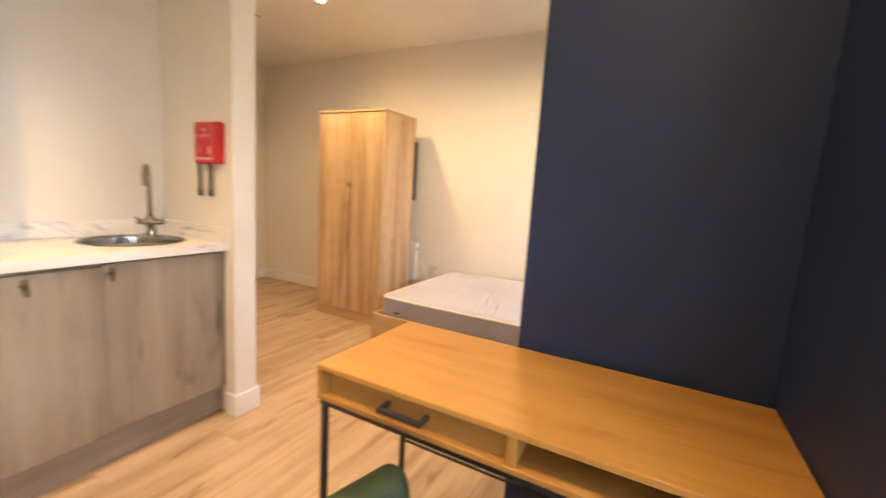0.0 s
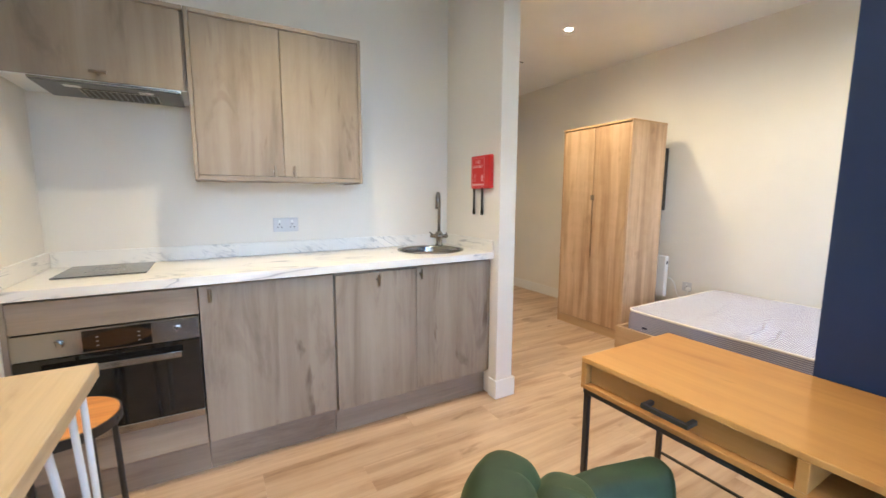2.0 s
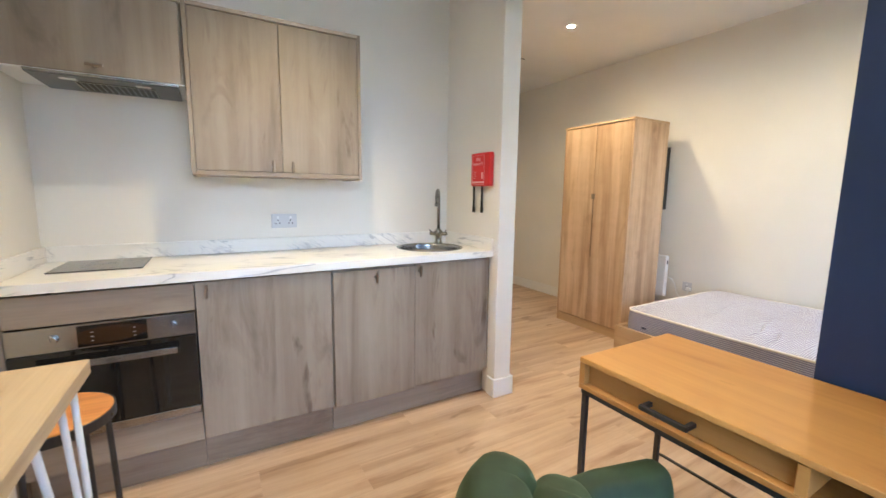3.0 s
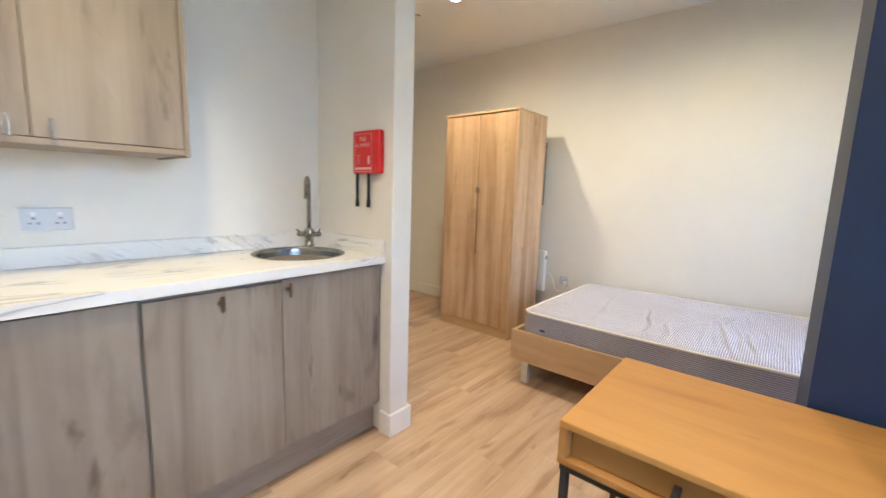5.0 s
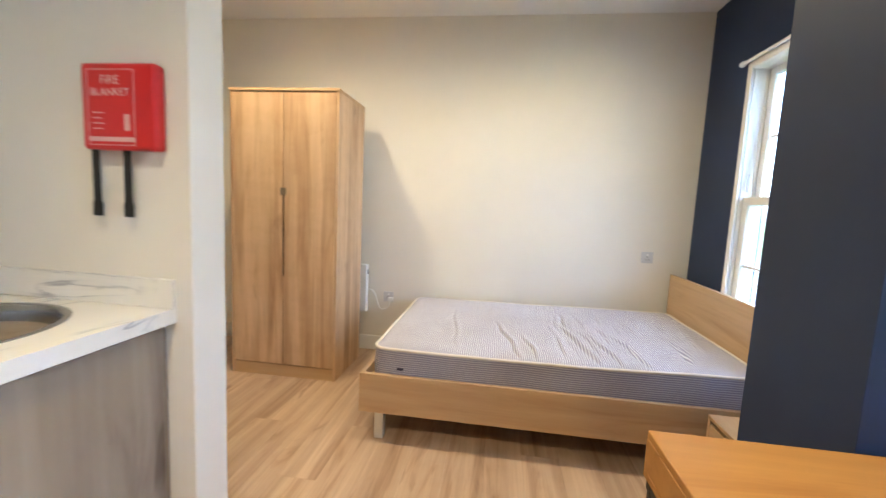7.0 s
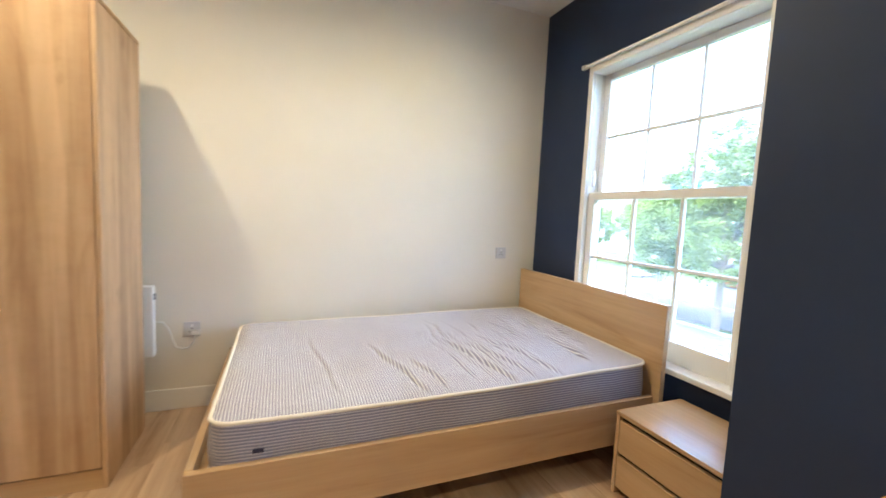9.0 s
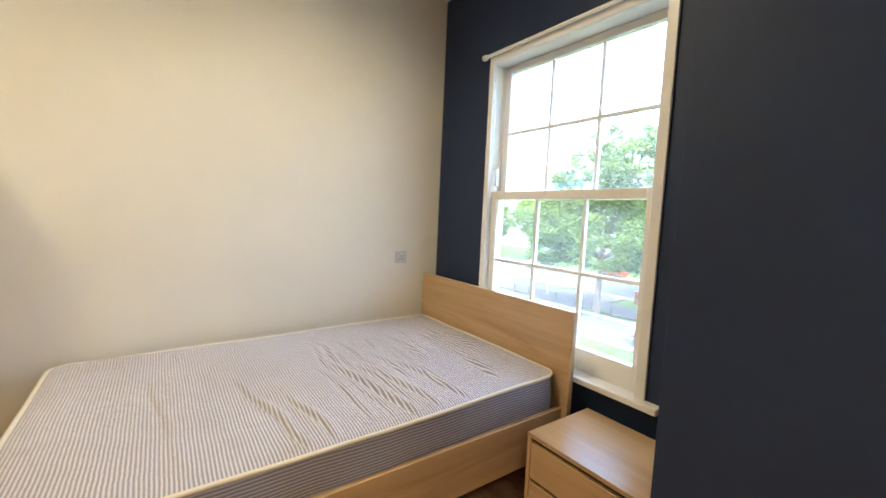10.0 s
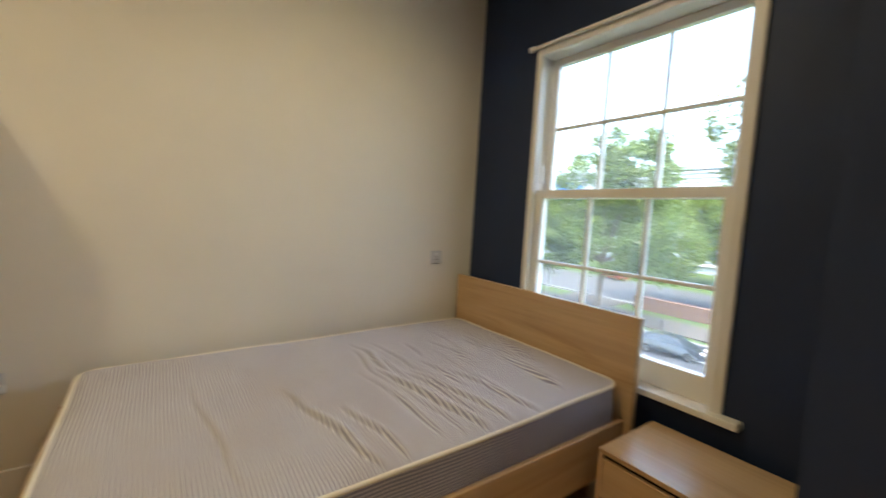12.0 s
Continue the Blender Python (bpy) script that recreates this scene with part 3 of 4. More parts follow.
def oven_unit():
    y0, y1 = -0.268, 0.351
    u = thing("oven_housing", (-1.86, (y0 + y1) / 2, 0), "grey-brown oak oven housing cabinet under the hob", "kitchen cabinet", "kitchen base units")
    part("plinth", box((XK + 0.06, y0, 0), (-1.635, y1, 0.149)), M_KITY, u)
    part("top_front", box((XD - 0.019, y0, 0.777), (XD, y1 - 0.002, 0.9)), M_KITY, u)
    part("bottom_front", box((XD - 0.019, y0, 0.152), (XD, y1 - 0.002, 0.292)), M_KITY, u)
    part("carcass", box((XK + 0.002, y0, 0.15), (-2.13, y1, 0.909), 0), M_KIT, u)
    part("filler", box((XK + 0.002, -0.289, 0.0), (XD, -0.27, 0.909)), M_KIT, u)
    o = thing("oven", (-1.8, (y0 + y1) / 2, 0.3), "built-in stainless steel electric oven with black glass door", "oven")
    a, b = y0 + 0.004, y1 - 0.004
    part("body", box((-2.12, a, 0.296), (XD - 0.005, b, 0.772), 0), M_BLACK, o)
    cp = part("control_panel", box((XD - 0.004, a, 0.672), (XD + 0.012, b, 0.772), 0.002), M_STEEL, o)
    part("display", box((XD + 0.0125, -0.055, 0.68), (XD + 0.0145, 0.172, 0.766), 0.0005), M_BLKGLASS, cp, "black glass display")
    for k in range(3):
        for ky in (-0.012, 0.125):
            part("display_mark", box((XD + 0.0147, ky, 0.700 + k * 0.018), (XD + 0.0152, ky + 0.009, 0.7025 + k * 0.018), 0), M_GREYPL, cp)
    for ky in (-0.13, 0.262):
        part("knob", pipe([(XD + 0.012, ky, 0.722), (XD + 0.03, ky, 0.722)], 0.0175, 24), M_STEEL, cp, "round metal knob")
        part("pointer", box((XD + 0.0302, ky - 0.0015, 0.722), (XD + 0.0308, ky + 0.0015, 0.738), 0), M_BLACK, cp)
    dr = part("door", box((XD - 0.004, a, 0.335), (XD + 0.012, b, 0.669), 0.002), M_BLKGLASS, o, "black glass oven door")
    part("inner_window", box((XD + 0.0123, a + 0.13, 0.40), (XD + 0.0128, b - 0.13, 0.56), 0), mat("smoked_glass", (0.012, 0.011, 0.01), 0.1), dr)
    part("bottom_trim", box((XD - 0.004, a, 0.298), (XD + 0.012, b, 0.333), 0.002), M_STEEL, o)
    h = bmesh.new()
    add_box(h, (XD + 0.046, a + 0.07, 0.610), (XD + 0.058, b - 0.07, 0.638), 0.003, 2)
    for hy in (a + 0.09, b - 0.11):
        add_box(h, (XD + 0.012, hy, 0.613), (XD + 0.046, hy + 0.02, 0.634), 0.001)
    part("handle", h, M_STEEL, dr, "flat steel bar handle")


oven_unit()

SINK = (-1.875, 1.695, 0.205)


def marble(name, turn, stretch, wide, low, how="POINT"):
    m = mat(name, (0.8, 0.78, 0.74), 0.3)
    v = coords(m)
    tilt = node(m, "ShaderNodeMapping")
    tilt.vector_type = how
    tilt.inputs["Rotation"].default_value = turn
    tilt.inputs["Scale"].default_value = stretch
    link(m, v, tilt.inputs["Vector"])
    n = node(m, "ShaderNodeTexNoise", Scale=2.6, Detail=3.0, Roughness=0.5, Distortion=1.2)
    link(m, tilt.outputs[0], n.inputs["Vector"])
    veins = ramp(m, n.outputs["Fac"], [(0.40, (0.80, 0.77, 0.71)), (0.5 - wide, (0.74, 0.71, 0.66)), (0.5, (0.40, 0.39, 0.39)), (0.5 + wide, (0.72, 0.70, 0.66)), (0.5 + 5 * wide + 0.02, (0.80, 0.77, 0.71))])
    gate = ramp(m, noise_tex(m, v, 4.5, 3), [(low, (0, 0, 0)), (low + 0.12, (1, 1, 1))])
    link(m, mix(m, gate, (0.79, 0.76, 0.70), veins), bsdf(m).inputs["Base Color"])
    return m


M_MARBLE = marble("white_marble_laminate", (0.5, 0.3, radians(28)), (1.6, 0.55, 2.2), 0.015, 0.46)
M_UPSTAND = marble("white_marble_upstand", (radians(-32), 0, 0), (1.0, 0.5, 0.10), 0.04, 0.46, "TEXTURE")


def worktop():
    w = thing("worktop", (-1.85, 0.85, 0.911), "white marble-effect worktop with matching low upstand", "worktop")
    y0, y1, x0, x1, za, zb = -0.289, 1.984, XK + 0.001, -1.553, 0.911, 0.95
    cx, cy, r = SINK
    bm = bmesh.new()
    n = 48
    ys, ye = cy - 0.26, cy + 0.26
    # a square field with the round cut-out, and plain slabs either side
    for z, flip in ((zb, False), (za, True)):
        inner = [bm.verts.new((cx + r * math.cos(k * math.tau / n), cy + r * math.sin(k * math.tau / n), z)) for k in range(n)]
        outer = []
        for k in range(n):
            c, s = math.cos(k * math.tau / n), math.sin(k * math.tau / n)
            f = 1 / max(abs(c), abs(s))
            ux, uy = c * f, s * f
            outer.append(bm.verts.new((cx + ux * ((x1 - cx) if ux > 0 else (cx - x0)), cy + uy * 0.26, z)))
        for k in range(n):
            j = (k + 1) % n
            bm.faces.new((inner[k], outer[k], outer[j], inner[j]))
        if flip:
            low = (inner, outer)
        else:
            high = (inner, outer)
    for A, B in ((high[0], low[0]), (high[1], low[1])):
        for k in range(n):
            j = (k + 1) % n
            bm.faces.new((A[k], A[j], B[j], B[k]))
    add_box(bm, (x0, y0, za), (x1, ys, zb))
    add_box(bm, (x0, ye, za), (x1, y1, zb))
    part("slab", bm, M_MARBLE, w)
    part("upstand", box((x0, y0 + 0.016, zb + 0.0005), (x0 + 0.014, y1 - 0.016, 1.028), 0.002), M_UPSTAND, w)
    part("upstand", box((x0, y0, zb + 0.0005), (x1, y0 + 0.015, 1.028), 0.002), M_UPSTAND, w)
    part("upstand", box((x0, y1 - 0.015, zb + 0.0005), (x1, y1, 1.028), 0.002), M_UPSTAND, w)


worktop()

sink = thing("sink", (SINK[0], SINK[1], 0.95), "round stainless steel inset sink bowl", "sink")
part("bowl", lathe((SINK[0], SINK[1], 0.95), [(0.221, 0.0005), (0.222, 0.003), (0.214, 0.0045), (0.206, 0.002), (0.202, -0.006), (0.2, -0.02), (0.196, -0.13), (0.182, -0.155), (0.14, -0.166), (0.03, -0.168), (0.0, -0.168)], 64), M_SINK, sink, smooth=True)
part("waste", lathe((SINK[0], SINK[1], 0.782), [(0.04, 0.001), (0.042, 0.004), (0.03, 0.006), (0.012, 0.004), (0.0, 0.004)], 24), M_NICKEL, sink, smooth=True)


ox, oy = SINK[0] - 0.137, SINK[1] - 0.139
ov = Vector((ox - SINK[0], oy - SINK[1], 0)).normalized()
oc = Vector((ox, oy, 0.885))
part("overflow", tube(oc, oc - ov * 0.006, 0.024, n=24), M_STEEL, sink, "chrome overflow plate")
part("overflow_slot", box((ox - 0.014, oy - 0.014, 0.8795), (ox + 0.014, oy + 0.014, 0.8895), 0.001), M_BLACK, sink)


def tap():
    x, y = -2.07, 1.87
    t = thing("mixer_tap", (x, y, 0.95), "tall brushed steel swan-neck mixer tap with two cross levers", "tap")
    part("body", lathe((x, y, 0.95), [(0.029, 0.0), (0.029, 0.008), (0.023, 0.012), (0.022, 0.045), (0.028, 0.052), (0.029, 0.088), (0.02, 0.1), (0.014, 0.106), (0.0, 0.106)], 32), M_TAP, t, smooth=True)
    d = Vector((0.62, -0.5, 0)).normalized()
    pts = [(x, y, 1.05), (x, y, 1.25)]
    for k in range(1, 13):
        a = math.pi * k / 12
        p = Vector((x, y, 1.27)) + d * (0.045 - 0.045 * math.cos(a)) + Vector((0, 0, 0.06 * math.sin(a)))
        pts.append(tuple(p))
    q = Vector(pts[-1])
    pts.append(tuple(q - Vector((0, 0, 0.035))))
    part("spout", pipe(pts, 0.0115, 18, up=(-d.y, d.x, 0)), M_TAP, t, smooth=True)
    part("nozzle", tube(q - Vector((0, 0, 0.03)), q - Vector((0, 0, 0.052)), 0.0135, n=18), M_TAP, t)
    side = Vector((-d.y, d.x, 0))
    for s in (-1, 1):
        c = Vector((x, y, 1.018))
        lv = tube(c + side * s * 0.022, c + side * s * 0.058, 0.0155, 0.0135, n=18)
        add_tube(lv, c + side * s * 0.058, c + side * s * 0.066, 0.0135, 0.009, n=18)
        add_tube(lv, c + side * s * 0.05 + Vector((0, 0, 0.01)), c + side * s * 0.062 + d * 0.035 + Vector((0, 0, 0.03)), 0.005, 0.004, n=10)
        part("lever", lv, M_TAP, t)


tap()

hob = thing("hob", (-1.93, -0.02, 0.95), "small black ceramic hob with two rings", "hob")
part("glass_plate", box((-2.1, -0.185, 0.9505), (-1.765, 0.15, 0.957), 0.002), mat("grey_ceramic_glass", (0.09, 0.085, 0.08), 0.12), hob)
for hx, hr in ((-2.01, 0.062), (-1.87, 0.075)):
    part("ring", lathe((hx, -0.02, 0.9572), [(hr, 0.0), (hr, 0.0004), (hr - 0.006, 0.0004), (hr - 0.006, 0.0)], 40), M_GREYPL, hob)


def wall_units():
    xf = -1.80
    u = thing("wall_cabinet", (-1.97, 0.79, 1.385), "grey-brown oak wall cabinet with two closed doors", "kitchen cabinet", "kitchen wall units")
    y0, y1, z0, z1 = 0.367, 1.205, 1.382, 2.168
    for ya, yb in ((y0, y0 + 0.018), (y1 - 0.018, y1)):
        part("side_panel", box((XK + 0.001, ya, z0 - (0.0 if ya < 0.5 else 0.004)), (xf + 0.006, yb, z1)), M_KIT, u)
    part("top_panel", box((XK + 0.001, y0 + 0.019, z1 - 0.02), (xf + 0.006, y1 - 0.019, z1)), M_KITY, u)
    part("bottom_panel", box((XK + 0.001, y0 + 0.019, z0 + 0.002), (xf + 0.005, y1 - 0.019, z0 + 0.022)), M_KITY, u)
    ym = 0.777
    for ya, yb, hy in ((y0 + 0.02, ym - 0.0015, ym - 0.048), (ym + 0.0015, y1 - 0.02, ym + 0.048)):
        d = part("door", box((xf - 0.019, ya, z0 + 0.025), (xf, yb, z1 - 0.022), 0.0015), M_KIT, u)
        bar_handle(d, xf, hy, z0 + 0.052)
    part("back_panel", box((XK + 0.001, y0 + 0.019, z0 + 0.03), (XK + 0.01, y1 - 0.019, z1 - 0.021), 0), M_KIT, u)
    h = thing("hood_cabinet", (-1.97, 0.05, 1.79), "grey-brown oak cabinet above the cooker hood", "kitchen cabinet", "kitchen wall units")
    a, b = -0.288, 0.364
    part("carcass", box((XK + 0.001, a, 1.793), (xf - 0.02, b, z1)), M_KIT, h)
    part("bottom_panel", box((XK + 0.002, a + 0.002, 1.787), (xf - 0.003, b - 0.002, 1.7915), 0.0005), M_WHITE, h, "white melamine underside")
    part("top_panel", box((xf - 0.0195, a, z1 - 0.02), (xf + 0.006, b, z1)), M_KITY, h)
    d = part("door", box((xf - 0.019, a + 0.03, 1.792), (xf, b - 0.014, z1 - 0.022), 0.0015), M_KIT, h)
    bar_handle(d, xf, 0.044, 1.825, False)
    c = thing("cooker_hood", (-1.97, 0.06, 1.76), "dark grey integrated cooker hood under the cabinet", "cooker hood")
    steel = mat("graphite_metal", (0.16, 0.155, 0.145), 0.38, 0.7)
    part("canopy", box((-2.115, -0.183, 1.772), (-1.793, 0.337, 1.7865), 0.003, 2), steel, c)
    part("front_lip", box((-1.7925, -0.185, 1.7775), (-1.789, 0.339, 1.7865), 0.001), M_STEEL, c, "bright steel front lip")
    part("filter", box((-2.06, -0.04, 1.7685), (-1.885, 0.235, 1.7715), 0.001), M_BLACK, c, "black grille filter")
    rim = bmesh.new()
    for lo, hi in (((-2.068, -0.048, 1.767), (-2.061, 0.243, 1.7715)), ((-1.884, -0.048, 1.767), (-1.877, 0.243, 1.7715)), ((-2.0605, -0.048, 1.767), (-1.8845, -0.041, 1.7715)), ((-2.0605, 0.236, 1.767), (-1.8845, 0.243, 1.7715))):
        add_box(rim, lo, hi, 0.001)
    part("filter_frame", rim, M_STEEL, c, "bright steel filter frame")
    for k in range(12):
        part("slat", box((-2.055, -0.032 + k * 0.0225, 1.767), (-1.89, -0.026 + k * 0.0225, 1.7683), 0), steel, c)
    for ly in (-0.06, 0.2):
        part("lamp_lens", box((-1.868, ly - 0.028, 1.769), (-1.838, ly + 0.028, 1.7715), 0.001), M_WHITE, c)


wall_units()


def socket(name, face, u, z, w, h, label, gangs):
    """A switched wall socket; face: ('x', plane, +1) or ('y', plane, -1)."""
    axis, plane, way = face

    def slab(u0, u1, z0, z1, d0, d1, bev=0.001):
        a, b = plane + way * d0, plane + way * d1
        lo, hi = min(a, b), max(a, b)
        return box((lo, u0, z0), (hi, u1, z1), bev, 2) if axis == "x" else box((u0, lo, z0), (u1, hi, z1), bev, 2)

    s = thing(name, (plane, u, z) if axis == "x" else (u, plane, z), label, "wall socket")
    part("plate", slab(u - w / 2, u + w / 2, z - h / 2, z + h / 2, 0.0005, 0.009, 0.003), M_SOCKET, s)
    for k in range(gangs):
        c = u + (k - (gangs - 1) / 2) * w / max(gangs, 1)
        part("switch", slab(c - 0.006, c + 0.006, z + 0.014, z + 0.028, 0.009, 0.0125), M_WHITE, s)
        for du, dz in ((0, 0.004), (-0.011, -0.015), (0.011, -0.015)):
            part("slot", slab(c + du - 0.003, c + du + 0.003, z + dz - 0.004, z + dz + 0.004, 0.0088, 0.0094, 0), M_BLACK, s)
    return s


M_SOCKET = mat("satin_metal_plate", (0.58, 0.57, 0.57), 0.4, 0.1)
socket("wall_socket", ("x", XK, 1), 0.822, 1.13, 0.146, 0.086, "double switched socket in a satin metal plate above the worktop", 2)
socket("wall_socket", ("y", YN, -1), -1.604, 0.458, 0.086, 0.086, "single switched socket in a satin plate above the skirting", 1)
socket("wall_socket", ("y", YN, -1), 0.452, 0.927, 0.086, 0.086, "single socket plate on the wall above the headboard", 1)


def blanket():
    x0, x1, z0, z1, yb, yf = -1.775, -1.567, 1.358, 1.57, 1.984, 1.947
    b = thing("fire_blanket", ((x0 + x1) / 2, yb, z0), "red fire blanket case with two black pull straps on the wall", "fire blanket")
    part("case", box((x0, yf, z0), (x1, yb, z1), 0.01, 3), M_RED, b, smooth=False)
    for sx in (x0 + 0.022, x1 - 0.095):
        st = bmesh.new()
        add_box(st, (sx - 0.011, yf + 0.012, 1.20), (sx + 0.011, yf + 0.0155, z0 + 0.004), 0.001)
        add_box(st, (sx - 0.013, yf + 0.010, 1.188), (sx + 0.013, yf + 0.018, 1.225), 0.002)
        part("strap", st, M_WEB, b, "black webbing pull strap")
    for text, size, tx, tz in (("FIRE", 0.03, -1.69, 1.518), ("BLANKET", 0.026, -1.69, 1.49)):
        cu = bpy.data.curves.new("lettering", "FONT")
        cu.body, cu.size, cu.align_x, cu.extrude = text, size, "CENTER", 0.0004
        tmp = new("lettering", cu)
        me = bpy.data.meshes.new_from_object(tmp.evaluated_get(bpy.context.evaluated_depsgraph_get()))
        bpy.data.objects.remove(tmp)
        bm = bmesh.new()
        bm.from_mesh(me)
        bmesh.ops.transform(bm, verts=bm.verts, matrix=pose(tx, yf - 0.0008, tz, 90, 0, 0))
        part("lettering", bm, M_WORN, b)
    for xa in (x0 + 0.02, x1 - 0.057):
        part("print_bar", box((xa, yf - 0.001, 1.3702), (xa + 0.0015, yf, 1.5518), 0), M_WORN, b)
    for za, zb in ((1.378, 1.389), (1.552, 1.5535), (1.3685, 1.37)):
        part("print_bar", box((x0 + 0.02, yf - 0.001, za), (x1 - 0.0555, yf, zb), 0), M_WORN, b)
    for k in range(4):
        part("print_bar", box((x0 + 0.035, yf - 0.001, 1.408 + k * 0.013), (x0 + 0.06 + 0.005 * (k % 2), yf, 1.4105 + k * 0.013), 0), M_WORN, b)
    part("print_bar", box((x1 - 0.085, yf - 0.001, 1.405), (x1 - 0.07, yf, 1.445), 0), M_WORN, b)


blanket()


hook = thing("wall_hook", (-1.503, 2.112, 2.12), "small dark metal hook on the partition corner", "hook")
part("pin", pipe([(-1.5125, 2.1155, 2.124), (-1.503, 2.1185, 2.122), (-1.49, 2.121, 2.118), (-1.481, 2.122, 2.112)], 0.0022, 8), M_BLACK, hook, smooth=True)

# ---- high table and stool ----
def high_table():
    x0, x1, y0, y1, z = -0.735, 0.25, -0.287, 0.163, 0.90
    t = thing("high_table", ((x0 + x1) / 2, (y0 + y1) / 2, 0), "high pale oak table with white hairpin legs", "table")
    part("tabletop", box((x0, y0, z - 0.036), (x1, y1, z), 0.002), M_TABLE, t)
    for lx, sx in ((x0 + 0.03, 1), (x1 - 0.03, -1)):
        for ly, sy in ((y1 - 0.03, -1), (y0 + 0.03, 1)):
            foot = Vector((lx - sx * 0.042, ly - sy * 0.008, 0.008))
            for off in (Vector((0, 0, 0)), Vector((0.072 * sx, 0.006 * sy, 0)), Vector((0.25 * sx, 0.0, 0))):
                top = Vector((lx, ly, z - 0.037)) + off
                part("leg_rod", tube(foot + off * 0.2, top, 0.0072, n=12), M_WHITE, t, "white metal hairpin rod")
            plate = box((min(lx, lx + 0.27 * sx), ly - 0.012, z - 0.0395), (max(lx, lx + 0.27 * sx), ly + 0.012, z - 0.0365), 0.001)
            part("mounting_plate", plate, M_WHITE, t, "white metal mounting plate")


high_table()


def stool():
    x, y, z = -1.13, -0.03, 0.605
    s = thing("bar_stool", (x, y, 0), "bar stool with round orange wood seat and black legs", "stool")
    part("seat", lathe((x, y, z), [(0.0, 0.0), (0.147, 0.0), (0.15, -0.002), (0.15, -0.014), (0.0, -0.014)], 48), M_STOOL, s)
    part("rim", lathe((x, y, z), [(0.1505, -0.003), (0.156, -0.003), (0.156, -0.034), (0.1505, -0.034), (0.1505, -0.003)], 48), M_BLACK, s, "black metal seat ring")
    for a in (75, 165, 255, 345):
        c, q = math.cos(radians(a)), math.sin(radians(a))
        part("leg", tube((x + 0.165 * c, y + 0.165 * q, 0), (x + 0.145 * c, y + 0.145 * q, z - 0.034), 0.0085, n=12), M_BLACK, s, "black metal leg")
        part("bolt", tube((x + 0.156 * c, y + 0.156 * q, z - 0.018), (x + 0.16 * c, y + 0.16 * q, z - 0.018), 0.005, n=8), M_STEEL, s)


stool()


# ---- green chair ----
def velvet():
    m = mat("green_velvet", (0.016, 0.038, 0.014), 0.75)
    bsdf(m).inputs["Sheen Weight"].default_value = 0.14
    bsdf(m).inputs["Sheen Roughness"].default_value = 0.4
    bsdf(m).inputs["Sheen Tint"].default_value = (0.5, 0.6, 0.25, 1)
    v = coords(m)
    link(m, ramp(m, noise_tex(m, v, 9, 4), [(0.35, (0.009, 0.020, 0.005)), (0.65, (0.021, 0.040, 0.010))]), bsdf(m).inputs["Base Color"])
    bump(m, noise_tex(m, v, 420, 2), 0.3, 0.001)
    return m


def cushion(points, rx, rz, n=40, ends=0.05):
    """A stuffed roll along points with round ends; rx, rz: half its thickness and height."""
    bm = bmesh.new()
    pts = [Vector(p) for p in points]
    dense = []
    for a, b in zip(pts, pts[1:]):
        dense += [a.lerp(b, k / 16) for k in range(16)]
    dense.append(pts[-1])
    total = sum((b - a).length for a, b in zip(dense, dense[1:]))
    rings, run = [], 0.0
    for i, p in enumerate(dense):
        d = (dense[min(i + 1, len(dense) - 1)] - dense[max(i - 1, 0)]).normalized()
        side = Vector((d.y, -d.x, 0)).normalized()
        if i:
            run += (p - dense[i - 1]).length
        e = min(run, total - run) / ends
        s = max(0.25, math.sqrt(max(0.0, 1 - (1 - min(1, e)) ** 2)))
        ring = []
        for k in range(n):
            a = k * math.tau / n
            c, q = math.cos(a), math.sin(a)
            c, q = math.copysign(abs(c) ** 0.65, c), math.copysign(abs(q) ** 0.65, q)
            puff = 1 + 0.04 * noise.noise((p.x * 7 + c, p.y * 7, q * 2 + p.z))
            ring.append(bm.verts.new(p + side * rx * s * c * puff + Vector((0, 0, rz * (0.78 + 0.22 * s) * q * puff))))
        rings.append(ring)
    for A, B in zip(rings, rings[1:]):
        for k in range(n):
            bm.faces.new((A[k], A[(k + 1) % n], B[(k + 1) % n], B[k]))
    bm.faces.new(rings[0])
    bm.faces.new(rings[-1])
    return bm


def armchair():
    m = velvet()
    c = thing("desk_chair", (0, 0, 0), "dark green velvet tub chair drawn up at the desk", "chair")
    part("seat", cushion([(0, -0.22, 0.42), (0, 0.27, 0.42)], 0.24, 0.075, ends=0.08), m, c, smooth=True)
    part("backrest", cushion([(-0.275, -0.18, 0.50), (-0.2, -0.262, 0.505), (0, -0.29, 0.51), (0.2, -0.262, 0.505), (0.275, -0.18, 0.50)], 0.095, 0.222, ends=0.075), m, c, smooth=True)
    part("back_cushion", cushion([(-0.262, -0.065, 0.50), (-0.14, -0.145, 0.545), (0.14, -0.145, 0.545), (0.262, -0.065, 0.50)], 0.08, 0.165, ends=0.075), m, c, smooth=True)
    for s in (-1, 1):
        part("armrest", cushion([(s * 0.285, -0.12, 0.43), (s * 0.295, 0.05, 0.465), (s * 0.285, 0.225, 0.49)], 0.064, 0.145, ends=0.035), m, c, smooth=True)
        for ly in (-0.2, 0.2):
            part("leg", tube((s * 0.24, ly * 1.15, 0), (s * 0.2, ly, 0.36), 0.011, 0.016), M_BLACK, c, "black metal leg")
    c.matrix_world = pose(0.155 * UNIT, 1.105 * UNIT, 0, 0, 0, -20)


armchair()

